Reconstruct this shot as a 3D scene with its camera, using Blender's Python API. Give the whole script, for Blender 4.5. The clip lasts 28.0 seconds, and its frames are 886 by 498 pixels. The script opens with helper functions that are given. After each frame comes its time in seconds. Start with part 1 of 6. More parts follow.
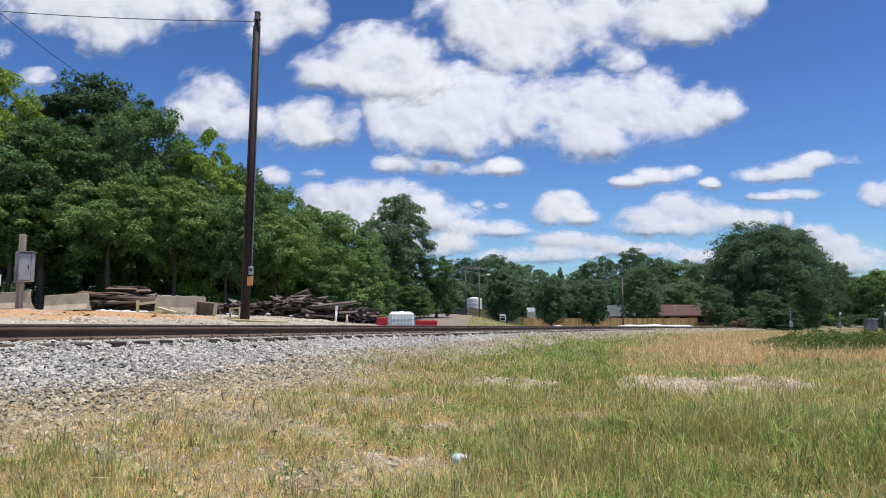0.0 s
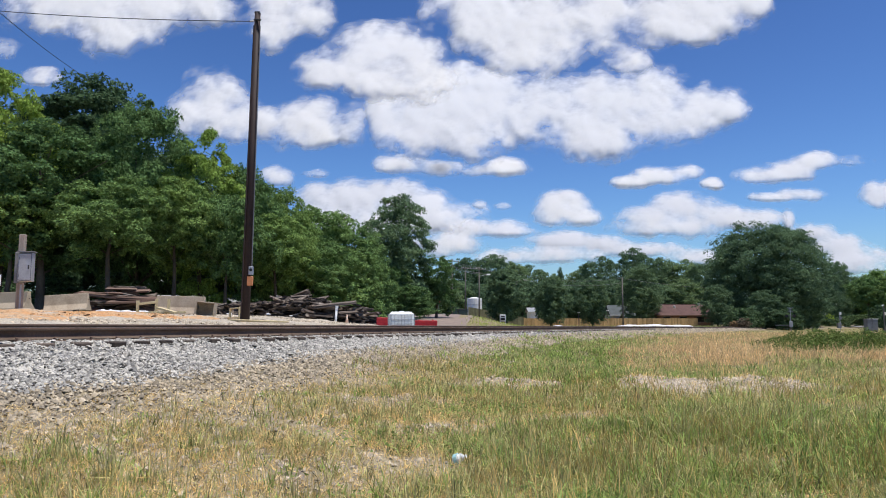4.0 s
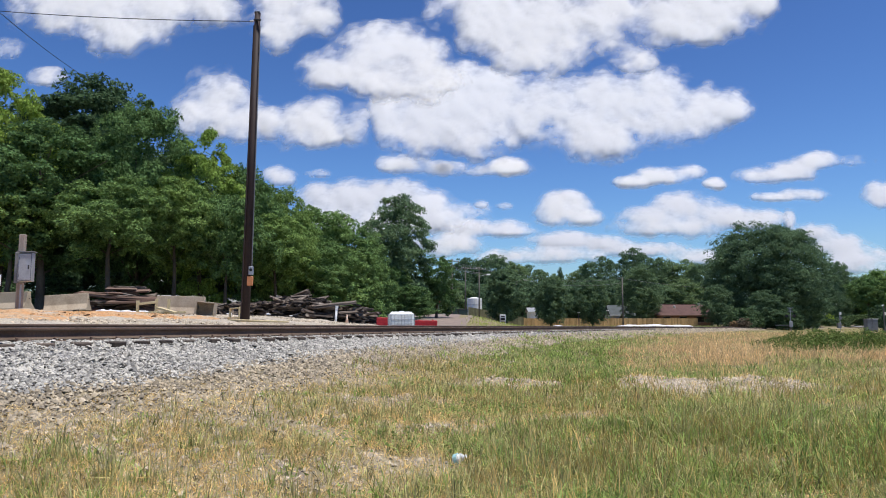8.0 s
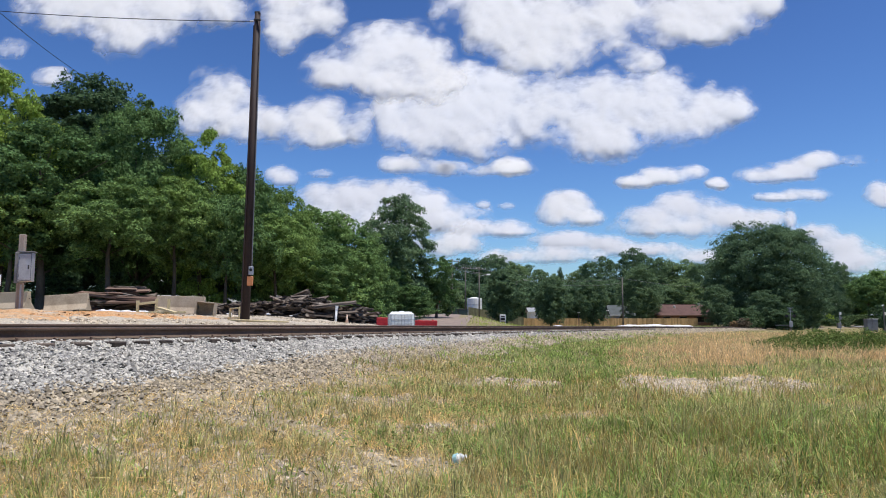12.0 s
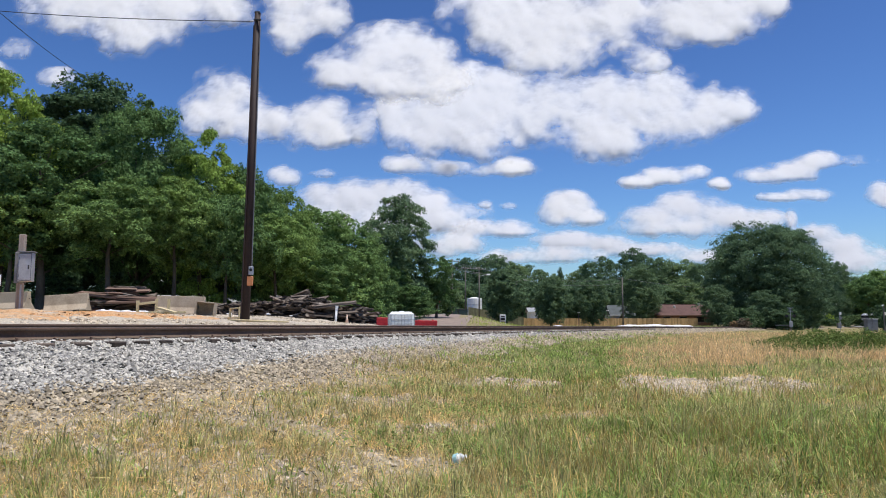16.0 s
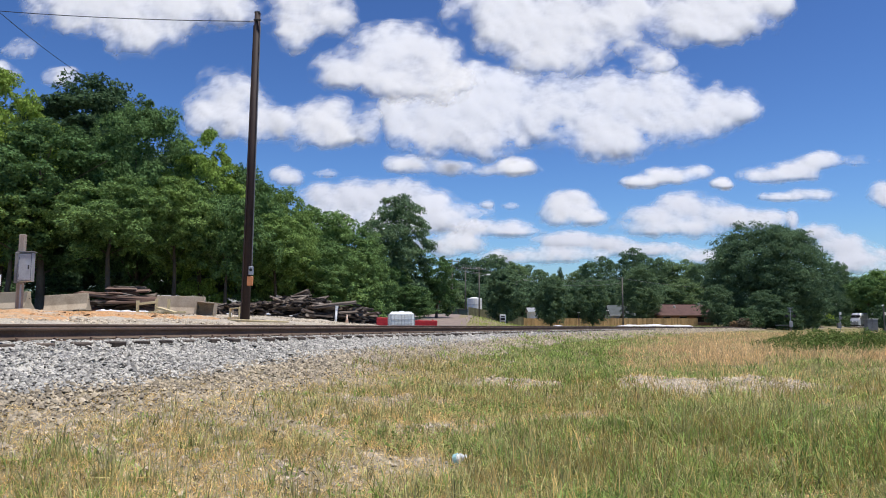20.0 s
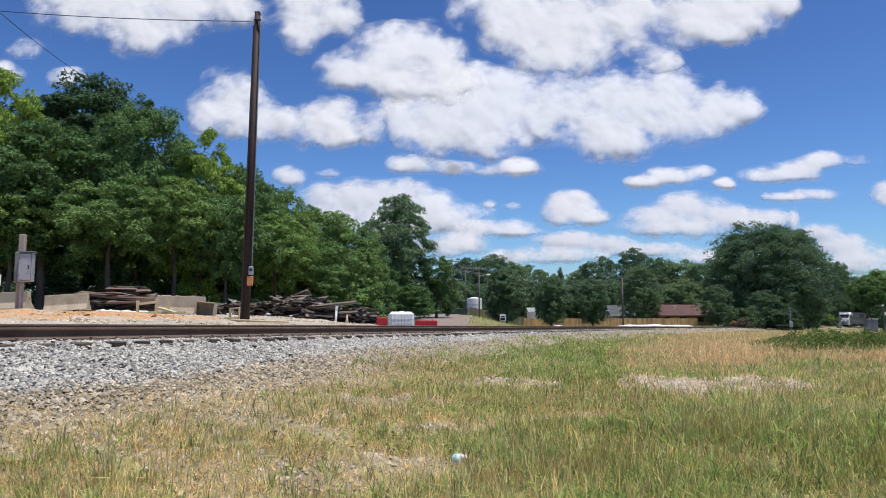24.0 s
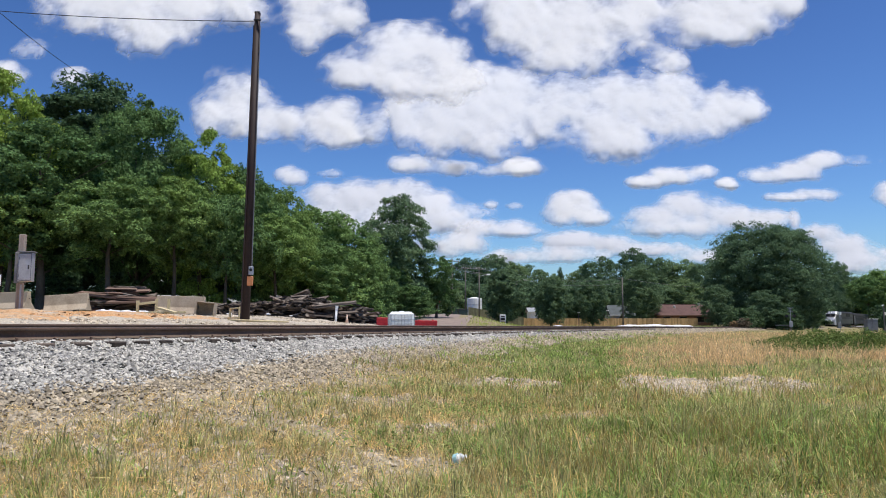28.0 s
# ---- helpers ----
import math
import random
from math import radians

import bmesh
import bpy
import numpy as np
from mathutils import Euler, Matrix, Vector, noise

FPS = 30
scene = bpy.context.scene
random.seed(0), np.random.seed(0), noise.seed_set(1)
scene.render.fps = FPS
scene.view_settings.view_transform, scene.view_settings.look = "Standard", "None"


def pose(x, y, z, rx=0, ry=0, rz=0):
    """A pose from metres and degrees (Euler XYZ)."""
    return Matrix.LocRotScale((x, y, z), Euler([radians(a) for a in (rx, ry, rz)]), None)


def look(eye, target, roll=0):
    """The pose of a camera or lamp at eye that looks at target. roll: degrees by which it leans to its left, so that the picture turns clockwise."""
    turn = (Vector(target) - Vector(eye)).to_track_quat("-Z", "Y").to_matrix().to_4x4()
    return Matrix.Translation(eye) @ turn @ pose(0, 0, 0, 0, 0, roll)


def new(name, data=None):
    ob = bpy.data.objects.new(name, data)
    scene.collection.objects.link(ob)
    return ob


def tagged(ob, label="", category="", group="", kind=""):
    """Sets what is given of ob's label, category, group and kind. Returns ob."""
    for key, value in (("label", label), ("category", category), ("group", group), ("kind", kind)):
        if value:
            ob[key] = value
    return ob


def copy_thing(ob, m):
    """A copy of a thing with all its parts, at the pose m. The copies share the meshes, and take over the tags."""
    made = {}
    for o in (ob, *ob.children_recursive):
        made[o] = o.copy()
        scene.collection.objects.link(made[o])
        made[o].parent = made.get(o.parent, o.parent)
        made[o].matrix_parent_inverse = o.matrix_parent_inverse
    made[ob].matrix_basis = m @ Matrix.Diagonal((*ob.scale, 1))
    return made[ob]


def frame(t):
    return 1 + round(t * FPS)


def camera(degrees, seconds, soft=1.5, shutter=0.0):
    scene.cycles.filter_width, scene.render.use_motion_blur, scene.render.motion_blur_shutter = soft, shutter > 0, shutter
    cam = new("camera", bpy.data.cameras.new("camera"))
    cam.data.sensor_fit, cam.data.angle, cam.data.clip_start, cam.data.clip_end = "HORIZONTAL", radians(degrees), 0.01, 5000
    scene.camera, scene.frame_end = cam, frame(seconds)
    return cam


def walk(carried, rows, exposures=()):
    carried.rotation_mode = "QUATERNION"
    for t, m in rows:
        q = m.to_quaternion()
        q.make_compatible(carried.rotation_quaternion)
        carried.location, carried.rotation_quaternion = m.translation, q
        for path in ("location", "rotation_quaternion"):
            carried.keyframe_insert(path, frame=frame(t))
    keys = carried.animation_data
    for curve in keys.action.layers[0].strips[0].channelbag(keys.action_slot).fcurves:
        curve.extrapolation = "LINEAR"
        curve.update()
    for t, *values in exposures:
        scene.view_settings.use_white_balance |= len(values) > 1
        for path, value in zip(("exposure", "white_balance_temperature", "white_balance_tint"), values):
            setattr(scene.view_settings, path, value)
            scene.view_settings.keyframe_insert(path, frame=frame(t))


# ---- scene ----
# The eye stands still at the edge of a field beside a single railway track.
EYE_Z = 0.95
cam = camera(63.0, 28.0, soft=1.0)
STAND = look((0, 0, EYE_Z), (0, 10, EYE_Z + 1.0318))
walk(cam, [(0.0, STAND), (28.0, STAND)], exposures=[(0.0, 0.25), (28.0, 0.25)])

# ---------- daylight ----------
SUN_AT = Vector((0.22, -0.13, 0.96)).normalized()
world = bpy.data.worlds.new("sky")
scene.world = world
world.use_nodes = True
wn = world.node_tree
sky = wn.nodes.new("ShaderNodeTexSky")
sky.sky_type = "NISHITA"
sky.sun_disc = False
sky.sun_elevation = math.asin(SUN_AT.z)
sky.sun_rotation = math.atan2(SUN_AT.x, SUN_AT.y)
sky.air_density, sky.dust_density, sky.ozone_density = 1.0, 0.7, 3.5
deep = wn.nodes.new("ShaderNodeMix")
deep.data_type, deep.blend_type = "RGBA", "MULTIPLY"
deep.inputs[0].default_value, deep.inputs[7].default_value = 1.0, (0.098, 0.105, 0.1135, 1)
clear = wn.nodes.new("ShaderNodeGamma")
clear.inputs[1].default_value = 1.57
wn.links.new(sky.outputs[0], deep.inputs[6])
wn.links.new(deep.outputs[2], clear.inputs[0])
wn.links.new(clear.outputs[0], wn.nodes["Background"].inputs[0])
wn.nodes["Background"].inputs[1].default_value = 1.33
sun_data = bpy.data.lights.new("sun", "SUN")
sun_data.energy, sun_data.angle, sun_data.color = 4.0, radians(0.53), (1.0, 0.955, 0.88)
sun = new("sun", sun_data)
sun.matrix_world = look(SUN_AT * 60, (0, 0, 0))

rng = np.random.default_rng(7)
rnd = random.Random(11)


# ---------- materials ----------
def nodes_of(name):
    m = bpy.data.materials.new(name)
    m.use_nodes = True
    nt = m.node_tree
    return m, nt, nt.nodes["Principled BSDF"]


def ramp(nt, fac, stops):
    r = nt.nodes.new("ShaderNodeValToRGB")
    el = r.color_ramp.elements
    while len(el) < len(stops):
        el.new(0.5)
    for e, (p, c) in zip(el, stops):
        e.position, e.color = p, (*c, 1)
    nt.links.new(fac, r.inputs[0])
    return r.outputs[0]


def noise_node(nt, coords, scale, detail=4.0, rough=0.6):
    n = nt.nodes.new("ShaderNodeTexNoise")
    n.inputs["Scale"].default_value, n.inputs["Detail"].default_value = scale, detail
    n.inputs["Roughness"].default_value = rough
    nt.links.new(coords, n.inputs["Vector"])
    return n.outputs["Fac"]


def mixed(nt, kind, fac, a, b):
    n = nt.nodes.new("ShaderNodeMix")
    n.data_type, n.blend_type = "RGBA", kind
    for sock, v in ((n.inputs[0], fac), (n.inputs[6], a), (n.inputs[7], b)):
        if isinstance(v, (int, float)):
            sock.default_value = v
        elif isinstance(v, tuple):
            sock.default_value = (*v, 1)
        else:
            nt.links.new(v, sock)
    return n.outputs[2]


def surface(name, stops, scale=1.0, fine=30.0, rough=0.85, metal=0.0, bump=0.3, grain=0.35, vary="", spread=0.3, stretch=(1, 1, 1), space="Object", spec=0.3, depth=0.01, see=0.0):
    """Colour stops over a broad noise, a fine grain on top, bump, and a spread of tone from piece to piece."""
    m, nt, b = nodes_of(name)
    tc = nt.nodes.new("ShaderNodeTexCoord")
    mp = nt.nodes.new("ShaderNodeMapping")
    mp.inputs["Scale"].default_value = stretch
    nt.links.new(tc.outputs[space], mp.inputs[0])
    vec = mp.outputs[0]
    if vary == "object":
        info = nt.nodes.new("ShaderNodeObjectInfo")
        off = nt.nodes.new("ShaderNodeVectorMath")
        off.operation = "ADD"
        sc = nt.nodes.new("ShaderNodeMath")
        sc.operation, sc.inputs[1].default_value = "MULTIPLY", 37.0
        nt.links.new(info.outputs["Random"], sc.inputs[0])
        nt.links.new(vec, off.inputs[0])
        nt.links.new(sc.outputs[0], off.inputs[1])
        vec = off.outputs[0]
    broad = noise_node(nt, vec, scale)
    small = noise_node(nt, vec, fine, 3.0, 0.7)
    col = ramp(nt, broad, stops)
    tone = ramp(nt, small, [(0.25, (1 - grain,) * 3), (0.75, (1 + grain * 0.6,) * 3)])
    col = mixed(nt, "MULTIPLY", 1.0, col, tone)
    if vary:
        if vary == "object":
            who = info.outputs["Random"]
        else:
            who = nt.nodes.new("ShaderNodeNewGeometry").outputs["Random Per Island"]
        col = mixed(nt, "MULTIPLY", 1.0, col, ramp(nt, who, [(0.0, (1 - spread,) * 3), (0.5, (1, 1, 0.97)), (1.0, (1 + spread, 1 + spread * 0.95, 1 + spread * 0.8))]))
    nt.links.new(col, b.inputs["Base Color"])
    b.inputs["Roughness"].default_value, b.inputs["Metallic"].default_value = rough, metal
    b.inputs["Specular IOR Level"].default_value = spec
    if bump:
        bp = nt.nodes.new("ShaderNodeBump")
        bp.inputs["Strength"].default_value, bp.inputs["Distance"].default_value = bump, depth
        nt.links.new(small, bp.inputs["Height"])
        nt.links.new(bp.outputs[0], b.inputs["Normal"])
    if see:
        tr = nt.nodes.new("ShaderNodeBsdfTranslucent")
        mx = nt.nodes.new("ShaderNodeMixShader")
        mx.inputs[0].default_value = see
        nt.links.new(col, tr.inputs[0])
        nt.links.new(b.outputs[0], mx.inputs[1])
        nt.links.new(tr.outputs[0], mx.inputs[2])
        nt.links.new(mx.outputs[0], nt.nodes["Material Output"].inputs[0])
    return m


def leafy(name, dark, light, spread=0.4, see=0.3):
    """Leaves: their tone changes from leaf to leaf and from plant to plant."""
    m = surface(name, [(0.3, dark), (0.7, light)], 0.35, 6.0, 0.85, bump=0, grain=0.3, vary="island", spread=spread, see=see, spec=0.06)
    nt = m.node_tree
    b = nt.nodes["Principled BSDF"]
    src = b.inputs["Base Color"].links[0].from_socket
    info = nt.nodes.new("ShaderNodeObjectInfo")
    col = mixed(nt, "MULTIPLY", 1.0, src, ramp(nt, info.outputs["Random"], [(0.0, (0.66, 0.72, 0.76)), (0.5, (1.0, 1.0, 1.0)), (1.0, (1.26, 1.17, 0.98))]))
    nt.links.new(col, b.inputs["Base Color"])
    for n in nt.nodes:
        if n.type == "BSDF_TRANSLUCENT":
            nt.links.new(col, n.inputs[0])
    return m


def glow(name, colour, strength):
    m, nt, b = nodes_of(name)
    b.inputs["Base Color"].default_value = (*colour, 1)
    b.inputs["Emission Color"].default_value = (*colour, 1)
    b.inputs["Emission Strength"].default_value = strength
    return m


GROUND = surface("field_soil", [(0.25, (0.25, 0.20, 0.115)), (0.45, (0.345, 0.285, 0.175)), (0.6, (0.41, 0.34, 0.22)), (0.78, (0.28, 0.24, 0.125))], 1.4, 38, 0.95, bump=1.0, depth=0.03, grain=0.5)
TURF_FAR = (0.235, 0.195, 0.10)


def far_turf(m):
    """Farther out in the field the soil is covered by turf."""
    nt = m.node_tree
    b = nt.nodes["Principled BSDF"]
    src = b.inputs["Base Color"].links[0].from_socket
    tc = nt.nodes.new("ShaderNodeTexCoord")
    sep = nt.nodes.new("ShaderNodeSeparateXYZ")
    nt.links.new(tc.outputs["Object"], sep.inputs[0])
    patch = noise_node(nt, tc.outputs["Object"], 0.25, 4.0, 0.6)
    add = nt.nodes.new("ShaderNodeMath")
    add.operation, add.inputs[1].default_value = "MULTIPLY_ADD", 14.0
    nt.links.new(patch, add.inputs[0])
    nt.links.new(sep.outputs[1], add.inputs[2])
    mr = nt.nodes.new("ShaderNodeMapRange")
    mr.inputs[1].default_value, mr.inputs[2].default_value = 17.0, 27.0
    nt.links.new(add.outputs[0], mr.inputs[0])
    nt.links.new(mixed(nt, "MIX", mr.outputs[0], src, TURF_FAR), b.inputs["Base Color"])


far_turf(GROUND)
BALLAST = surface("ballast_bed", [(0.3, (0.17, 0.165, 0.16)), (0.7, (0.30, 0.29, 0.28))], 1.2, 22, 0.95, bump=1.0, depth=0.03)
STONE = surface("ballast_stone", [(0.3, (0.295, 0.282, 0.262)), (0.7, (0.465, 0.445, 0.412))], 3, 40, 0.85, bump=0.2, vary="island", spread=0.55)
STONE_BROWN = surface("dusty_stone", [(0.3, (0.265, 0.22, 0.16)), (0.7, (0.42, 0.357, 0.27))], 3, 40, 0.9, bump=0.2, vary="island", spread=0.55)
STONE_PALE = surface("pale_stone", [(0.3, (0.34, 0.285, 0.22)), (0.7, (0.53, 0.45, 0.35))], 3, 40, 0.9, bump=0.2, vary="island", spread=0.45)
DIRT = surface("orange_dirt", [(0.3, (0.48, 0.40, 0.31)), (0.45, (0.56, 0.36, 0.20)), (0.6, (0.60, 0.31, 0.13)), (0.75, (0.46, 0.25, 0.12))], 1.3, 9, 0.95, bump=1.0, depth=0.06, grain=0.5)
GRAVEL_YARD = surface("yard_gravel", [(0.3, (0.33, 0.28, 0.215)), (0.5, (0.54, 0.47, 0.375)), (0.7, (0.44, 0.385, 0.31))], 2.2, 16, 0.95, bump=1.0, depth=0.05, grain=0.55)
RUST = surface("rail_steel", [(0.3, (0.10, 0.062, 0.044)), (0.7, (0.175, 0.112, 0.08))], 2, 30, 0.75, metal=0.25, bump=0.2, grain=0.3)
RUST_PALE = surface("paler_rail_steel", [(0.3, (0.12, 0.085, 0.06)), (0.7, (0.21, 0.155, 0.11))], 2, 30, 0.9, bump=0.2, grain=0.4)
SHINE = surface("rail_head", [(0.3, (0.30, 0.27, 0.24)), (0.7, (0.42, 0.38, 0.34))], 2, 40, 0.35, metal=0.9, bump=0.05, grain=0.15)
TIE = surface("creosoted_tie", [(0.3, (0.045, 0.034, 0.028)), (0.52, (0.11, 0.085, 0.07)), (0.75, (0.38, 0.325, 0.275))], 2.2, 26, 0.9, bump=0.7, vary="object", spread=0.65, stretch=(0.25, 3, 3))
TIE_LOOSE = surface("splintered_ties", [(0.3, (0.045, 0.034, 0.028)), (0.52, (0.11, 0.085, 0.07)), (0.75, (0.38, 0.325, 0.275))], 2.2, 14, 0.9, bump=0.7, vary="island", spread=0.65, stretch=(1, 1, 3))
TIE_RED = surface("reddish_tie", [(0.3, (0.06, 0.035, 0.028)), (0.52, (0.14, 0.088, 0.068)), (0.75, (0.32, 0.235, 0.19))], 2.2, 26, 0.9, bump=0.7, vary="object", spread=0.6, stretch=(0.25, 3, 3))
CONCRETE = surface("weathered_concrete", [(0.25, (0.36, 0.28, 0.20)), (0.5, (0.50, 0.40, 0.295)), (0.75, (0.55, 0.455, 0.345))], 1.6, 25, 0.9, bump=0.35, vary="object", spread=0.12)
POLE_BROWN = surface("rusty_pole", [(0.3, (0.026, 0.017, 0.016)), (0.6, (0.04, 0.025, 0.023)), (0.8, (0.065, 0.042, 0.037))], 1.5, 24, 0.7, bump=0.25, stretch=(4, 4, 0.5))
POLE_GREY = surface("grey_wood_pole", [(0.3, (0.12, 0.11, 0.10)), (0.7, (0.20, 0.18, 0.165))], 2, 24, 0.9, bump=0.3, stretch=(4, 4, 0.4))
POST_WOOD = surface("treated_post", [(0.3, (0.28, 0.23, 0.19)), (0.7, (0.42, 0.35, 0.29))], 2, 22, 0.9, bump=0.3, stretch=(5, 5, 0.5))
GALV = surface("galvanised_sheet", [(0.3, (0.33, 0.34, 0.36)), (0.7, (0.44, 0.45, 0.47))], 3, 20, 0.5, metal=0.3, bump=0.05, grain=0.15)
GALV_DARK = surface("dull_steel", [(0.3, (0.16, 0.165, 0.17)), (0.7, (0.25, 0.255, 0.26))], 3, 20, 0.6, metal=0.3, bump=0.05, grain=0.2)
WHITE = surface("white_paint", [(0.3, (0.70, 0.70, 0.68)), (0.7, (0.82, 0.82, 0.80))], 2, 18, 0.6, bump=0.05, grain=0.12)
WHITE_SHEET = surface("white_plastic_sheet", [(0.3, (0.72, 0.73, 0.75)), (0.7, (0.86, 0.86, 0.86))], 2, 6, 0.5, bump=0.6, depth=0.05, grain=0.15)
TANK_PLASTIC = surface("milky_plastic", [(0.3, (0.74, 0.78, 0.75)), (0.7, (0.86, 0.88, 0.86))], 1.6, 12, 0.4, bump=0.1, grain=0.12)
RED = surface("red_plastic", [(0.3, (0.36, 0.018, 0.024)), (0.7, (0.48, 0.03, 0.035))], 2, 16, 0.5, bump=0.05, grain=0.25)
TEAL = surface("teal_wrapper", [(0.3, (0.30, 0.55, 0.55)), (0.7, (0.42, 0.66, 0.66))], 8, 60, 0.4, bump=0, grain=0.2)
ORANGE = surface("orange_plastic", [(0.3, (0.50, 0.18, 0.065)), (0.7, (0.62, 0.27, 0.12))], 3, 20, 0.5, bump=0.05, grain=0.2)
ORANGE_FADED = surface("faded_orange", [(0.3, (0.68, 0.42, 0.28)), (0.7, (0.78, 0.58, 0.44))], 5, 20, 0.6, bump=0.05, grain=0.2)
YELLOW = surface("yellow_paint", [(0.3, (0.60, 0.42, 0.05)), (0.7, (0.70, 0.52, 0.09))], 3, 20, 0.55, bump=0.05, grain=0.25)
BIN_GREEN = surface("bin_green_paint", [(0.3, (0.03, 0.055, 0.05)), (0.7, (0.05, 0.08, 0.072))], 2, 16, 0.6, bump=0.05, grain=0.3)
FENCE = surface("cedar_fence", [(0.3, (0.44, 0.285, 0.125)), (0.7, (0.64, 0.44, 0.21))], 1.0, 12, 0.85, bump=0.2, vary="object", spread=0.25)
FENCE_GREY = surface("grey_green_fence", [(0.3, (0.17, 0.17, 0.10)), (0.7, (0.26, 0.25, 0.15))], 1.0, 12, 0.85, bump=0.2, vary="object", spread=0.2)
ROOF_RED = surface("brown_shingles", [(0.3, (0.10, 0.058, 0.052)), (0.7, (0.15, 0.085, 0.075))], 0.8, 6, 0.9, bump=0.4, depth=0.03)
BRICK_WALL = surface("brown_brick_wall", [(0.3, (0.22, 0.12, 0.09)), (0.7, (0.30, 0.18, 0.13))], 1, 14, 0.9, bump=0.3)
SIDING = surface("pale_siding", [(0.3, (0.30, 0.32, 0.33)), (0.7, (0.40, 0.42, 0.42))], 0.8, 8, 0.7, bump=0.1, grain=0.12)
ROOF_GREY = surface("grey_roof", [(0.3, (0.26, 0.27, 0.28)), (0.7, (0.36, 0.37, 0.38))], 0.8, 6, 0.8, bump=0.2)
# Grey roof with the shade of the trees darkened into its colour.
ROOF_GREY_SHADED = surface("shaded_grey_roof", [(0.3, (0.075, 0.085, 0.085)), (0.7, (0.11, 0.125, 0.125))], 0.8, 6, 0.9, bump=0.2)
DARK = surface("dark_opening", [(0.3, (0.012, 0.012, 0.013)), (0.7, (0.025, 0.025, 0.026))], 2, 12, 0.5, bump=0, grain=0.2)
ROAD = surface("pinkish_road_gravel", [(0.3, (0.22, 0.17, 0.14)), (0.7, (0.31, 0.245, 0.205))], 0.5, 8, 0.95, bump=0.3)
BARK = surface("tree_bark", [(0.3, (0.075, 0.058, 0.045)), (0.7, (0.14, 0.115, 0.09))], 1.2, 10, 0.95, bump=0.8, depth=0.04, stretch=(3, 3, 0.6))
LUMBER = surface("fresh_lumber", [(0.3, (0.50, 0.40, 0.22)), (0.7, (0.64, 0.53, 0.32))], 2, 20, 0.8, bump=0.2)
SILVER = surface("stainless_steel", [(0.3, (0.045, 0.045, 0.047)), (0.7, (0.068, 0.068, 0.071))], 0.5, 8, 0.4, metal=0.3, bump=0, grain=0.15)
# Much paler copy of the body steel: sun glare painted into its colour.
SILVER_SUNLIT = surface("sunlit_steel", [(0.3, (0.50, 0.50, 0.52)), (0.7, (0.60, 0.60, 0.62))], 0.5, 8, 0.3, metal=0.5, bump=0, grain=0.1)
SILVER_DULL = surface("sooty_silver", [(0.3, (0.035, 0.035, 0.036)), (0.7, (0.06, 0.06, 0.062))], 0.5, 8, 0.6, metal=0.2, bump=0, grain=0.2)
BLUE_BAND = surface("slate_band", [(0.3, (0.05, 0.05, 0.055)), (0.7, (0.075, 0.075, 0.08))], 0.5, 8, 0.55, bump=0, grain=0.15)
BLACK_STEEL = surface("black_steel", [(0.3, (0.018, 0.018, 0.019)), (0.7, (0.035, 0.035, 0.036))], 2, 14, 0.6, bump=0.05, grain=0.2)
CABLE = surface("black_cable", [(0.3, (0.03, 0.03, 0.032)), (0.7, (0.045, 0.045, 0.047))], 3, 30, 0.6, bump=0, grain=0.1)
WIRE = surface("grey_wire", [(0.3, (0.22, 0.225, 0.23)), (0.7, (0.28, 0.285, 0.29))], 3, 30, 0.5, bump=0, grain=0.1)
HEADLIGHT = glow("headlight_lens", (1.0, 0.97, 0.9), 0.9)
GREEN_GRASS = leafy("green_grass", (0.295, 0.395, 0.098), (0.46, 0.55, 0.175), 0.55, 0.34)
OLIVE_GRASS = leafy("olive_grass", (0.41, 0.385, 0.165), (0.58, 0.535, 0.26), 0.55, 0.34)
DRY_GRASS = leafy("dry_grass", (0.70, 0.515, 0.245), (0.88, 0.685, 0.37), 0.4, 0.38)
BROWN_GRASS = leafy("brown_seed_grass", (0.58, 0.40, 0.11), (0.74, 0.54, 0.19), 0.3, 0.5)
STEM_GRASS = leafy("weed_stem", (0.33, 0.33, 0.16), (0.48, 0.465, 0.25), 0.4, 0.3)
TAWNY_GRASS = leafy("tawny_grass", (0.62, 0.44, 0.235), (0.80, 0.61, 0.37), 0.45, 0.36)
WEED = leafy("weed_leaves", (0.105, 0.155, 0.042), (0.18, 0.235, 0.075), 0.5, 0.35)
LEAF_MID = leafy("leaf_mid_green", (0.118, 0.202, 0.072), (0.205, 0.325, 0.118), 0.42, 0.28)
LEAF_LIGHT = leafy("leaf_fresh_green", (0.19, 0.30, 0.065), (0.315, 0.44, 0.115), 0.42, 0.35)
LEAF_DARK = leafy("leaf_dark_green", (0.09, 0.15, 0.075), (0.15, 0.225, 0.105), 0.45, 0.35)
LEAF_BROWN = leafy("leaf_russet", (0.22, 0.16, 0.11), (0.33, 0.25, 0.17), 0.35, 0.3)
# Aerial haze is put into this leaf colour: lighter and bluer for far trees.
LEAF_FAR = leafy("leaf_far_hazed", (0.125, 0.20, 0.11), (0.20, 0.295, 0.155), 0.3, 0.42)


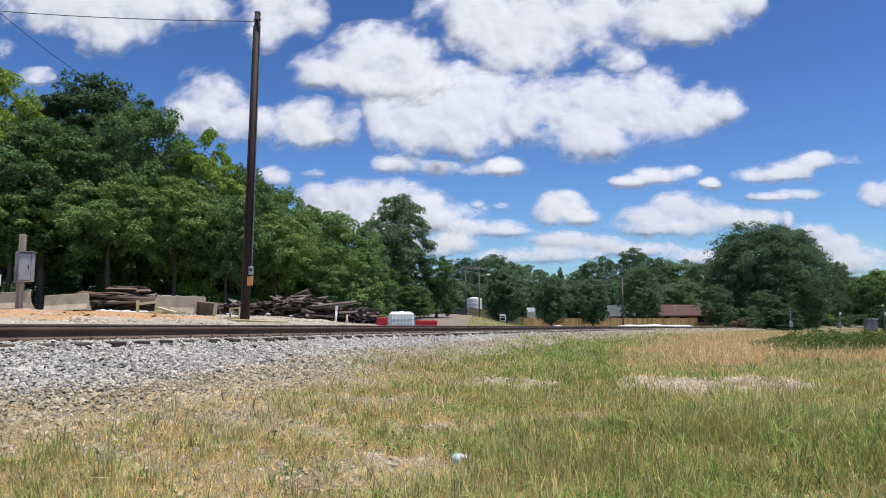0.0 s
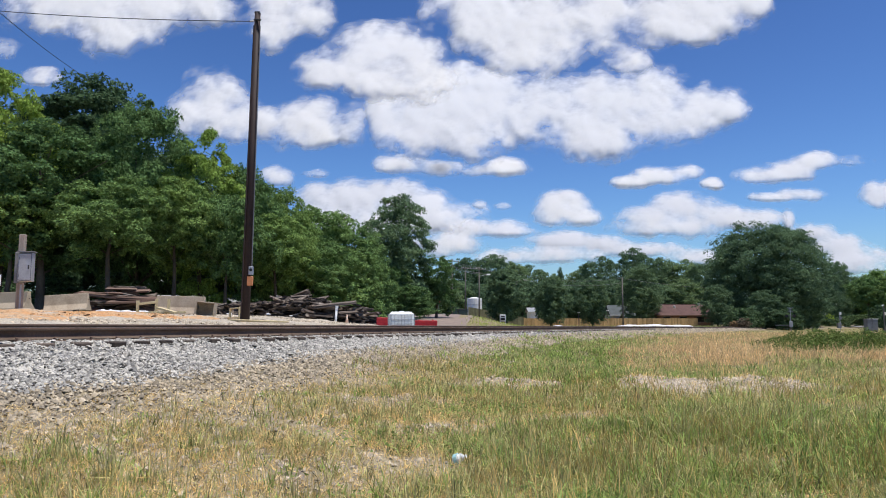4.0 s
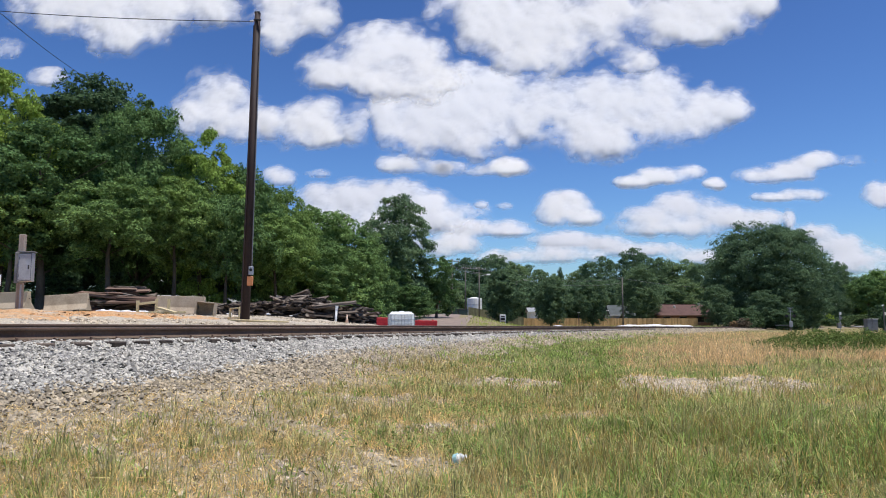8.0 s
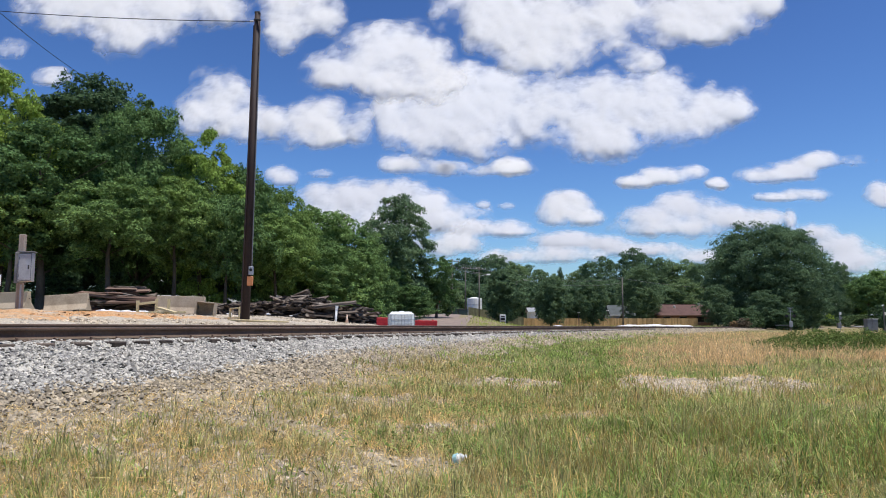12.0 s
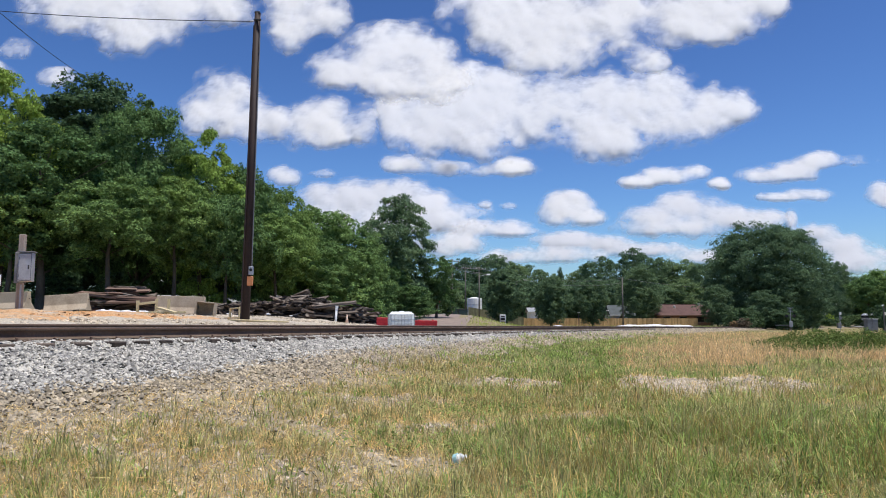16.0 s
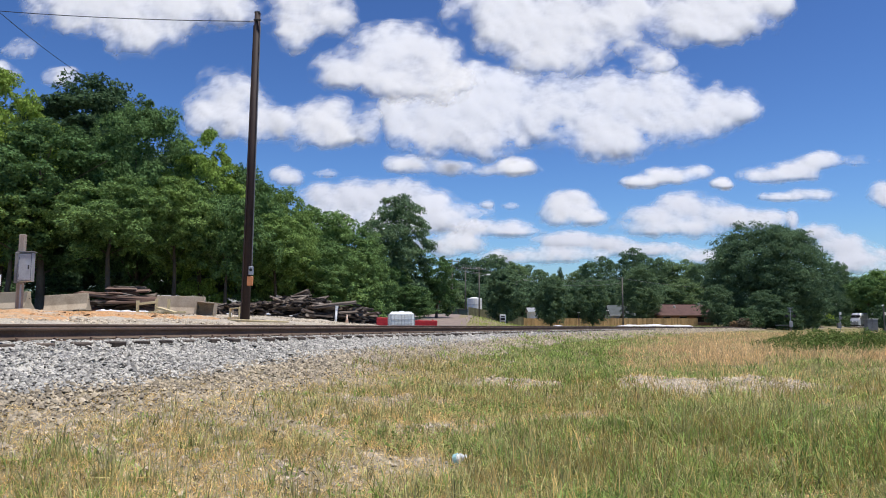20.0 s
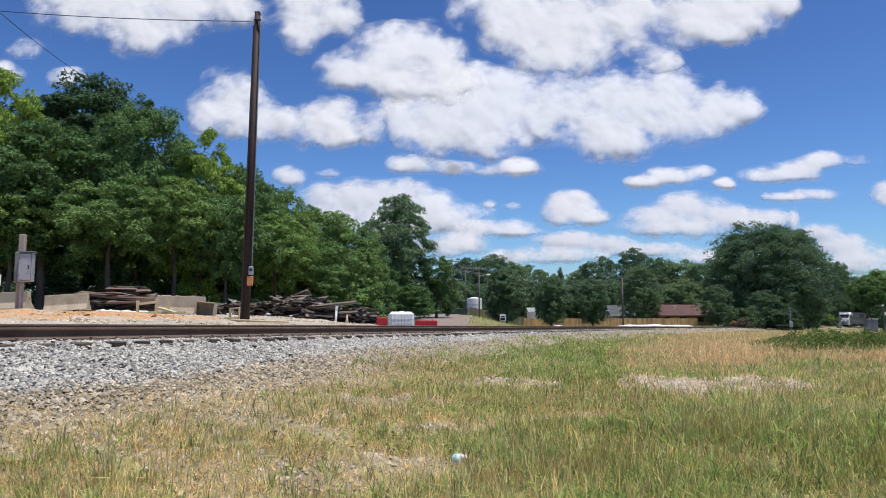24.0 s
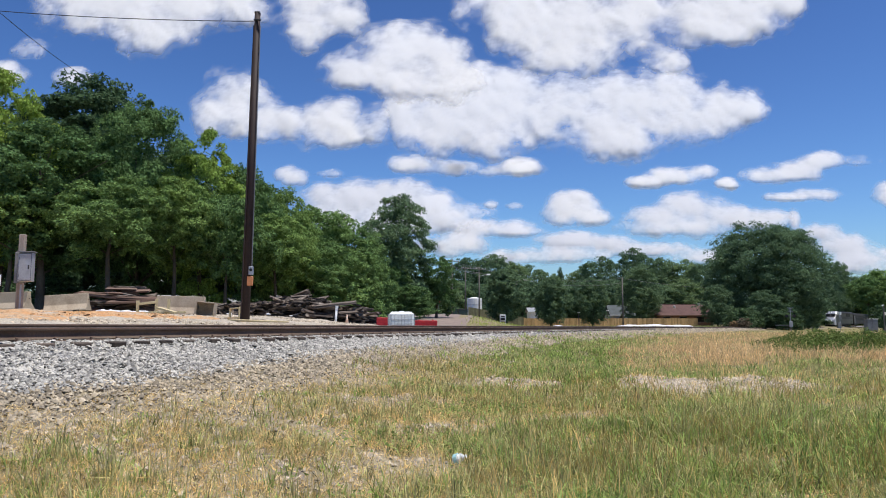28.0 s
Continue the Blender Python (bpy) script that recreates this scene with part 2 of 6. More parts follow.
# ---------- mesh helpers ----------
def mesh_from(name, verts, tris, mat, smooth=False):
    """A mesh from arrays of vertices (n, 3) and faces (m, k), all of one size k."""
    verts, tris = np.asarray(verts, dtype=np.float32), np.asarray(tris, dtype=np.int32)
    me = bpy.data.meshes.new(name)
    k = tris.shape[1]
    me.vertices.add(len(verts))
    me.vertices.foreach_set("co", verts.ravel())
    me.loops.add(tris.size)
    me.loops.foreach_set("vertex_index", tris.ravel())
    me.polygons.add(len(tris))
    me.polygons.foreach_set("loop_start", np.arange(0, tris.size, k, dtype=np.int32))
    me.polygons.foreach_set("loop_total", np.full(len(tris), k, dtype=np.int32))
    if smooth:
        me.polygons.foreach_set("use_smooth", np.ones(len(tris), dtype=bool))
    me.update(calc_edges=True)
    me.materials.append(mat)
    return me


def mesh_bm(name, bm, mat, smooth=False):
    me = bpy.data.meshes.new(name)
    bm.normal_update()
    bm.to_mesh(me)
    bm.free()
    if smooth:
        me.polygons.foreach_set("use_smooth", np.ones(len(me.polygons), dtype=bool))
    for x in (mat if isinstance(mat, (list, tuple)) else [mat]):
        me.materials.append(x)
    return me


def part(name, bm, mat, parent, label="", at=None, smooth=False):
    me = bm if isinstance(bm, bpy.types.Mesh) else mesh_bm(name, bm, mat, smooth)
    ob = new(name, me)
    ob.parent = parent
    if at is not None:
        ob.matrix_basis = at
    return tagged(ob, label) if label else ob


def thing(name, label, category, at=None, group="", kind=""):
    ob = new(name)
    ob.empty_display_size = 0.3
    if at is not None:
        ob.matrix_basis = at
    return tagged(ob, label, category, group, kind)


def box(bm, size, at=(0, 0, 0), turn=None, bevel=0.0):
    m = Matrix.Translation(at) @ (turn or Matrix.Identity(4)) @ Matrix.Diagonal((*size, 1))
    r = bmesh.ops.create_cube(bm, size=1.0, matrix=m)
    if bevel:
        es = {e for v in r["verts"] for e in v.link_edges}
        bmesh.ops.bevel(bm, geom=list(es), offset=bevel, segments=1, affect="EDGES", profile=0.5)
    return bm


def rod(bm, a, b, r1, r2=None, n=8, caps=True):
    a, b = Vector(a), Vector(b)
    d = b - a
    m = Matrix.Translation((a + b) / 2) @ d.to_track_quat("Z", "Y").to_matrix().to_4x4()
    bmesh.ops.create_cone(bm, cap_ends=caps, segments=n, radius1=r1, radius2=r1 if r2 is None else r2, depth=d.length, matrix=m)
    return bm


def bm_box(size, at=(0, 0, 0), turn=None, bevel=0.0):
    return box(bmesh.new(), size, at, turn, bevel)


def bm_rod(a, b, r1, r2=None, n=8):
    return rod(bmesh.new(), a, b, r1, r2, n)


def extruded(profile, length, bevel=0.0):
    """A closed profile of (y, z) drawn out along x, centred."""
    bm = bmesh.new()
    ends = []
    for x in (-length / 2, length / 2):
        ends.append([bm.verts.new((x, y, z)) for y, z in profile])
    n = len(profile)
    bm.faces.new(ends[0])
    bm.faces.new(ends[1][::-1])
    for i in range(n):
        bm.faces.new((ends[0][i], ends[0][(i + 1) % n], ends[1][(i + 1) % n], ends[1][i]))
    bmesh.ops.recalc_face_normals(bm, faces=bm.faces)
    if bevel:
        bmesh.ops.bevel(bm, geom=list(bm.edges), offset=bevel, segments=1, affect="EDGES")
    return bm


def smoothstep(a, b, x):
    t = np.clip((np.asarray(x, dtype=float) - a) / (b - a), 0, 1)
    return t * t * (3 - 2 * t)


# ---------- the lie of the land ----------
HEAD0, RADIUS = radians(20.5), 655.0
P0 = (-4.97, 9.30)
CX, CY = P0[0] + RADIUS * math.cos(HEAD0), P0[1] - RADIUS * math.sin(HEAD0)


def track_xy(s, off=0.0):
    """A point s metres along the near rail and off metres beyond it."""
    th = HEAD0 + np.asarray(s) / RADIUS
    return CX - (RADIUS + off) * np.cos(th), CY + (RADIUS + off) * np.sin(th)


def track_so(x, y):
    dx, dy = np.asarray(x, dtype=float) - CX, np.asarray(y, dtype=float) - CY
    return (np.arctan2(dy, -dx) - HEAD0) * RADIUS, np.hypot(dx, dy) - RADIUS


def rail_z(s):
    return 0.948 - 0.0040 * np.asarray(s, dtype=float).clip(-60, 330)


def heading(s):
    return HEAD0 + s / RADIUS


def spot(bearing, dist):
    return bearing * dist, dist


NEAR_D = [0.4, 0.8, 1.5, 2.6, 3.6, 4.4, 6.0]
NEAR_F = [0.0, 0.21, 0.45, 0.72, 0.79, 0.90, 1.0]


MOUNDS = ((3.1, 11.2, 0.95, 1.0, 0.15), (4.95, 11.4, 0.85, 0.7, 0.15), (0.0, 6.3, 0.35, 0.3, 0.04), (1.0, 11.5, 0.7, 0.7, 0.05))


def land(x, y):
    """Height of the ground."""
    x, y = np.asarray(x, dtype=float), np.asarray(y, dtype=float)
    s, off = track_so(x, y)
    zr = rail_z(s)
    field = -0.0035 * (y - 10).clip(0, 90) + 0.05 * np.sin(x * 0.31 + 1.2) * np.sin(y * 0.23)
    bed = zr - 0.242
    f = np.interp(-off, NEAR_D, NEAR_F)
    near = bed * (1 - f) + field * f
    for bx, by, rx, ry, up in MOUNDS:
        near = near + up * np.exp(-((x - bx) / rx) ** 2 - ((y - by) / ry) ** 2)
    # beyond the track: a bank of fill in the yard, lower ground past it, a rise far off
    left = 1 - smoothstep(20.0, 26.0, s - 0.12 * off)
    yard = 0.78 + 0.50 * smoothstep(4, 13, off) + 0.26 * smoothstep(14, 24, off)
    low = -0.06 + 0.49 * smoothstep(40, 95, y)
    rise = smoothstep(45, 120, y) * (1 - smoothstep(0.02, 0.12, x / np.maximum(y, 1))) * 2.0
    beyond = yard * left + low * (1 - left) + rise
    g = smoothstep(2.6, 5.5, off)
    far = bed * (1 - g) + beyond * g
    return np.where(off < 0.75, near, far)


def lz(x, y):
    return float(land(x, y))


# ---------- ground, ballast, track ----------
def grid_sheet(name, xs, ys, height, mat):
    X, Y = np.meshgrid(xs, ys)
    v = np.stack([X.ravel(), Y.ravel(), height(X, Y).ravel()], 1)
    nx, ny = len(xs), len(ys)
    i = (np.arange(ny - 1)[:, None] * nx + np.arange(nx - 1)[None]).ravel()
    q = np.stack([i, i + 1, i + nx + 1, i + nx], 1)
    return mesh_from(name, v, q, mat, True)


def stretch_axis(fine, step, far):
    a = list(np.arange(0, fine, step))
    v, d = fine, step
    while v < far:
        a.append(v)
        d *= 1.16
        v += d
    return np.array(a + [far])


def build_ground():
    ax = stretch_axis(26, 0.45, 3500)
    xs = np.concatenate([-ax[:0:-1], ax])
    ys = np.concatenate([-stretch_axis(4, 1.0, 3500)[:0:-1], stretch_axis(60, 0.45, 3500)])

    def h(x, y):
        z = land(x, y)
        rough = np.sin(x * 2.1 + np.sin(y * 1.3)) * np.sin(y * 1.9 + 0.7 * np.sin(x * 1.7))
        return z - 0.03 + 0.012 * rough

    tagged(new("ground", grid_sheet("ground", xs, ys, h, GROUND)), "bare tan soil and thin turf of a field beside a railway", "ground", kind="structure")


def strip(name, s_list, offs, height, mat, label, category):
    S, O = np.meshgrid(s_list, offs)
    x, y = track_xy(S, O)
    v = np.stack([x.ravel(), y.ravel(), height(S, O, x, y).ravel()], 1)
    nx = len(s_list)
    i = (np.arange(len(offs) - 1)[:, None] * nx + np.arange(nx - 1)[None]).ravel()
    q = np.stack([i, i + 1, i + nx + 1, i + nx], 1)
    return tagged(new(name, mesh_from(name, v, q, mat, True)), label, category, kind="structure")


def build_ballast():
    ss = np.concatenate([np.arange(-40, 60, 0.5), np.arange(60, 420, 4)])
    offs = np.arange(-2.0, 5.0, 0.2)

    def h(S, O, x, y):
        lift = 0.02 * np.sin(S * 3.1 + O * 4) * np.sin(O * 5.3 + S)
        body = -0.015 * smoothstep(-0.72, -0.5, O) * (1 - smoothstep(2.0, 2.3, O)) + 0.05 * smoothstep(-2.0, -1.0, O) * (1 - smoothstep(3.4, 4.8, O)) - 0.045
        return land(x, y) + body + lift * 0.6

    strip("ballast", ss, offs, h, BALLAST, "grey crushed-stone ballast bed under a railway track", "ballast")


ROCKLETS = []
for k in range(10):
    c = np.array([(-1, -1, -0.3), (1, -1, -0.3), (1, 1, -0.3), (-1, 1, -0.3), (-0.45, 0, 0.75), (0.45, 0, 0.75)], dtype=float)
    ROCKLETS.append(c * rng.uniform(0.45, 1.25, c.shape))
ROCKLET_TRIS = np.array([(0, 1, 5), (0, 5, 4), (1, 2, 5), (2, 3, 4), (2, 4, 5), (3, 0, 4)])


def turned(n, tilt):
    """n random turns: about z freely, then leaning by up to tilt radians."""
    a, b, c = rng.uniform(0, 2 * np.pi, n), rng.uniform(-tilt, tilt, n), rng.uniform(-tilt, tilt, n)
    z = np.zeros(n)
    o = np.ones(n)
    Rz = np.stack([np.cos(a), -np.sin(a), z, np.sin(a), np.cos(a), z, z, z, o], 1).reshape(-1, 3, 3)
    Rx = np.stack([o, z, z, z, np.cos(b), -np.sin(b), z, np.sin(b), np.cos(b)], 1).reshape(-1, 3, 3)
    Ry = np.stack([np.cos(c), z, np.sin(c), z, o, z, -np.sin(c), z, np.cos(c)], 1).reshape(-1, 3, 3)
    return Rz @ Rx @ Ry


def scatter(name, shapes, tris, pos, rot, scale, mat, smooth=False):
    """One mesh of many small pieces: shapes picked at random, each at its place, turn and size."""
    n, k = len(pos), len(shapes[0])
    base = np.stack(shapes)[rng.integers(0, len(shapes), n)]
    sc = np.asarray(scale, dtype=float)
    base = base * (sc[:, None, None] if sc.ndim == 1 else sc[:, None, :])
    v = np.einsum("nij,nkj->nki", rot, base) + np.asarray(pos)[:, None, :]
    t = (np.asarray(tris)[None] + (np.arange(n) * k)[:, None, None]).reshape(-1, np.asarray(tris).shape[1])
    return mesh_from(name, v.reshape(-1, 3), t, mat, smooth)


def patchy(x, y, k, seed=0.0):
    """A soft field of patches in 0..1."""
    x, y = np.asarray(x) * k + seed, np.asarray(y) * k - seed
    v = np.sin(x * 1.7 + 1.3 * np.sin(y * 1.1)) + np.sin(y * 2.3 + 1.7 * np.sin(x * 0.9 + 2)) + 0.6 * np.sin(x * 4.1 + y * 3.7) + 0.5 * np.sin(x * 7.3 - y * 6.1 + 1)
    return np.clip(0.5 + v / 4.4, 0, 1)


def greyness(s, off):
    """How fresh and grey the stones are: to the left a wide apron, narrowing along the track."""
    reach = 1.35 + 0.5 * np.exp(-((s + 1) / 4.0) ** 2) - 0.022 * np.clip(s, 0, 40)
    return 1 - smoothstep(reach - 0.25, reach + 0.35, -off)


def build_stones():
    def lay(n, s_lo, s_hi, o_lo, o_hi, keep, size, power=1.0):
        s = s_lo + (s_hi - s_lo) * rng.uniform(0, 1, n) ** power
        off = rng.uniform(o_lo, o_hi, n)
        k = keep(s, off) > rng.uniform(0, 1, n)
        s, off = s[k], off[k]
        x, y = track_xy(s, off)
        lift = 0.03 * smoothstep(-2.6, -1.2, off) * (1 - smoothstep(3.4, 4.8, off))
        sz = size * np.exp(rng.normal(0, 0.3, len(s)))
        between = smoothstep(-0.72, -0.5, off) * (1 - smoothstep(2.0, 2.3, off))
        z = land(x, y) + lift - 0.012 + 0.3 * sz - 0.012 * between * smoothstep(-2, 6, s) - 0.016 * smoothstep(-1.0, -0.7, off) * (1 - smoothstep(-0.3, 0.0, off)) + 0.014 * rng.uniform(-1, 1, len(s))
        return np.stack([x, y, z], 1), sz

    clear = lambda s, o: 1.0 - 0.0 * s
    pos, sz = lay(112000, -9, 14, -2.1, 0.62, lambda s, o: greyness(s, o), 0.0128)
    p2, s2 = lay(24000, 14, 60, -1.8, 0.62, lambda s, o: greyness(s, o), 0.0225, 1.6)
    p3, s3 = lay(5000, -9, 30, 1.9, 4.2, clear, 0.033)
    ob = new("ballast_stones", scatter("ballast_stones", ROCKLETS, ROCKLET_TRIS, pos, turned(len(pos), 0.6), sz * 1.2, STONE))
    tagged(ob, "loose grey crushed stones piled on the track bed", "gravel", kind="stuff")
    pos, sz = np.concatenate([p2, p3]), np.concatenate([s2, s3])
    ob = new("ballast_stones", scatter("ballast_stones", ROCKLETS, ROCKLET_TRIS, pos, turned(len(pos), 0.5), sz, STONE))
    tagged(ob, "loose grey crushed stones farther along the track bed", "gravel", kind="stuff")
    pos, sz = lay(88000, -9, 16, -4.8, -0.8, lambda s, o: (1 - greyness(s, o)) * (0.55 + 0.45 * patchy(s, o, 1.1, 3)) * (1 - 0.9 * smoothstep(2.0, 3.2, -o)), 0.0150)
    p2, s2 = lay(14000, 16, 60, -2.2, -0.5, lambda s, o: 1 - greyness(s, o), 0.023, 1.5)
    p4, s4 = lay(9000, 60, 150, -2.2, 0.62, clear, 0.042)
    # bare stony patches in the field
    q = []
    for bx, by, rx, ry, n in ((3.1, 10.9, 0.5, 0.7, 3600), (4.95, 11.2, 0.55, 0.5, 2600), (0.8, 11.2, 0.7, 0.6, 1500), (0.0, 6.3, 0.35, 0.25, 110), (-0.65, 5.0, 0.3, 0.2, 90), (3.9, 10.0, 0.5, 0.3, 160), (2.35, 5.1, 0.35, 0.15, 120), (1.9, 4.1, 0.4, 0.2, 200), (2.6, 4.3, 0.3, 0.2, 160), (1.9, 12.5, 0.6, 0.5, 200), (0.4, 10.5, 0.5, 0.5, 130)):
        q.append(np.stack([bx + rng.normal(0, rx, n), by + rng.normal(0, ry, n)], 1))
    q.append(np.stack([rng.uniform(-5, 7, 26000), 3.3 * (14 / 3.3) ** rng.uniform(0, 1, 26000)], 1))
    q = np.concatenate(q)
    s3 = 0.010 * np.exp(rng.normal(0, 0.4, len(q)))
    p3 = np.column_stack([q, land(q[:, 0], q[:, 1]) - 0.028 + s3 * 0.2])
    ob = new("pale_stones", scatter("pale_stones", ROCKLETS, ROCKLET_TRIS, p3, turned(len(p3), 0.45), s3 * 1.15, STONE_PALE))
    tagged(ob, "pale stones on bare patches in the grass", "gravel", kind="stuff")
    pos, sz = np.concatenate([pos, p2, p4]), np.concatenate([sz, s2, s4])
    ob = new("dusty_stones", scatter("dusty_stones", ROCKLETS, ROCKLET_TRIS, pos, turned(len(pos), 0.45), sz * 1.15, STONE_BROWN))
    tagged(ob, "tan and brown stones scattered on bare soil", "gravel", kind="stuff")


RAIL_PROFILE = [(-0.07, 0), (-0.07, 0.011), (-0.02, 0.026), (-0.009, 0.04), (-0.009, 0.105), (-0.034, 0.116), (-0.035, 0.128), (-0.035, 0.144), (-0.027, 0.152), (0.027, 0.152), (0.035, 0.144), (0.034, 0.116), (0.009, 0.105), (0.009, 0.04), (0.02, 0.026), (0.07, 0.011), (0.07, 0)]
GAUGE, CANT = 1.51, 0.048


def build_track():
    track = thing("railway_track", "single railway track with rusty rails on dark wooden ties", "railway track", kind="structure")
    ss = np.concatenate([np.arange(-45, 60, 1.0), np.arange(60, 424, 4.0)])
    n = len(RAIL_PROFILE)
    for off in (0.0, GAUGE):
        v, f = [], []
        for s in ss:
            for a, z in RAIL_PROFILE:
                x, y = track_xy(s, off + a)
                v.append((float(x), float(y), float(rail_z(s)) - 0.2 + CANT * (off + a) / GAUGE + z))
        for i in range(len(ss) - 1):
            for j in range(n):
                f.append((i * n + j, i * n + (j + 1) % n, (i + 1) * n + (j + 1) % n, (i + 1) * n + j))
        me = mesh_from("rail", v, f, RUST)
        me.materials.append(RUST_PALE)
        me.materials.append(SHINE)
        slot = np.zeros((len(ss) - 1, n), dtype=np.int32)
        # slightly lighter brown on the foot and the lower edge of the head
        slot[:, [0, 1, 5, 14, 15]] = 1
        slot[:, 8] = 2
        me.polygons.foreach_set("material_index", slot.ravel())
        part("rail", me, None, track, "long steel rail, brown with rust")
    tie = mesh_bm("tie", bm_box((0.22, 2.6, 0.17), (0, 0, -0.085), bevel=0.012), TIE)
    plate = mesh_bm("tie_plate", bm_box((0.19, 0.33, 0.022), (0, 0, 0.004), bevel=0.004), RUST)
    spike_bm = bmesh.new()
    for a, b in ((-0.06, -0.095), (0.06, 0.095)):
        box(spike_bm, (0.022, 0.032, 0.035), (a, b, 0.03), bevel=0.005)
    spike = mesh_bm("spikes", spike_bm, RUST)
    for i in range(230):
        s = -14 + i * 0.5 + rnd.uniform(-0.03, 0.03)
        x, y = track_xy(s, 0.755 + rnd.uniform(-0.05, 0.05))
        z = float(rail_z(s)) - 0.2 + CANT / 2 - 0.016
        m = pose(float(x), float(y), z, math.degrees(CANT / GAUGE), 0, 90 - math.degrees(heading(s)) + rnd.uniform(-1, 1))
        t = part("tie", tie, None, track, at=m)
        if s < 34:
            for o in (-0.755, 0.755):
                part("tie_plate", plate, None, t, at=pose(0, o, 0))
                if s < 22 and o < 0:
                    part("spike", spike, None, t, at=pose(0, o, 0))
    v, q = [], np.array([(0, 1, 3, 2), (4, 6, 7, 5), (0, 4, 5, 1), (2, 3, 7, 6), (0, 2, 6, 4), (1, 5, 7, 3)])
    c = np.array([(x, y, z) for x in (-0.11, 0.11) for y in (-1.3, 1.3) for z in (-0.17, 0)])
    fs = []
    for i, s in enumerate(np.arange(101, 420, 0.5)):
        x, y = track_xy(s, 0.755)
        h = heading(s)
        R = np.array([[math.sin(h), -math.cos(h), 0], [math.cos(h), math.sin(h), 0], [0, 0, 1]])
        v.append(c @ R.T + (float(x), float(y), float(rail_z(s)) - 0.19))
        fs.append(q + 8 * i)
    tagged(part("distant_ties", mesh_from("distant_ties", np.concatenate(v), np.concatenate(fs), TIE), None, track), kind="stuff")


# ---------- grass ----------
def blade_shape(lean, width=1.0):
    """A tapered blade of unit height, bent over by lean."""
    w = 0.5 * width
    return np.array([(-w, 0, 0), (w, 0, 0), (w * 0.85, lean * 0.25, 0.58), (-w * 0.85, lean * 0.25, 0.58), (0, lean, 0.96 - 0.32 * lean)])


BLADE_TRIS = np.array([(0, 1, 2), (0, 2, 3), (3, 2, 4)])
BLADES = [blade_shape(a) for a in (0.1, 0.28, 0.48, 0.7, 0.95)]
SEEDY = [np.array([(-0.25, 0, 0), (0.25, 0, 0), (1.0, a * 0.5, 0.78), (-1.0, a * 0.5, 0.78), (0.0, a, 1.0)]) for a in (0.05, 0.12, 0.22)]


def grass(name, n, region, near, far, height, width, mat, label, shapes=BLADES, tuft=9, tilt=0.42):
    """Blades in tufts. Their number thins with distance as the blades widen."""
    m = n // tuft
    d = near * (far / near) ** rng.uniform(0, 1, m)
    b = rng.uniform(-0.66, 0.66, m)
    x, y = b * d, d
    k = region(x, y) > rng.uniform(0, 1, m)
    x, y, d = x[k], y[k], d[k]
    hf = np.exp(rng.normal(0, 0.27, len(x)))
    x, y, d, hf = (np.repeat(a, tuft) for a in (x, y, d, hf))
    r = 0.016 + 0.004 * d
    x, y = x + rng.normal(0, 1, len(x)) * r, y + rng.normal(0, 1, len(x)) * r
    h = height(x, y) * hf * rng.uniform(0.55, 1.25, len(x))
    w = width * (0.6 + 0.4 * (d / near)) * rng.uniform(0.7, 1.3, len(x))
    pos = np.stack([x, y, land(x, y) - (0.035 if tilt < 1 else 0.005)], 1)
    ob = new(name, scatter(name, shapes, BLADE_TRIS, pos, turned(len(x), tilt), np.stack([w, h, h], 1), mat))
    return tagged(ob, label, "grass", kind="stuff")


def grassy(x, y):
    """Where the turf is: none on the ballast, thin on the bare soil, thick in the field."""
    s, off = track_so(x, y)
    edge = 3.1 - 2.0 * smoothstep(1.0, 7.0, s) - 0.42 * smoothstep(7, 22, s)
    base = smoothstep(edge - 0.3, edge + 1.1, -off)
    thick = 0.30 + 0.70 * smoothstep(-1.6, 1.2, x + 0.25 * (y - 5))
    bare = np.ones_like(x)
    for bx, by, rx, ry in ((3.1, 10.1, 1.1, 1.8), (4.9, 10.4, 1.0, 1.5), (4.0, 10.6, 0.7, 0.9), (0.7, 10.6, 0.9, 1.2), (0.0, 6.2, 0.45, 0.5), (-0.3, 5.0, 0.5, 0.35), (2.55, 4.2, 0.3, 0.3), (2.0, 3.9, 0.25, 0.2), (2.4, 5.1, 0.45, 0.2), (1.0, 11.2, 0.7, 0.7)):
        bare *= 1 - 0.93 * np.exp(-(((x - bx) / rx) ** 2 + ((y - by) / ry) ** 2))
    bare *= 0.15 + 0.85 * smoothstep(0.34, 0.52, patchy(x, y, 1.5, 8))
    return base * thick * bare


def tawny(x, y):
    """Where the tall dry grass stands, farther out in the field."""
    bearing = x / y + 0.13 * (patchy(x, y, 0.5, 2) - 0.5)
    start = 17.5 + 7.0 * smoothstep(0.40, 0.46, bearing) * (1 - smoothstep(0.48, 0.52, bearing))
    clumps = 0.16 + 0.84 * smoothstep(0.3, 0.6, patchy(x, y, 0.75, 6))
    return smoothstep(start - 2.5, start + 3.5, y + 3.0 * patchy(x, y, 0.35)) * smoothstep(0.24, 0.33, bearing) * smoothstep(2.2, 4.2, -track_so(x, y)[1]) * clumps


def weedy(x, y):
    ragged = 0.05 * (patchy(x, y, 0.5, 4) - 0.5)
    return np.exp(-((x / y - 0.55 + ragged) / 0.092) ** 4) * smoothstep(21.5, 25, y + 40 * ragged) * (1 - smoothstep(33, 38, y))


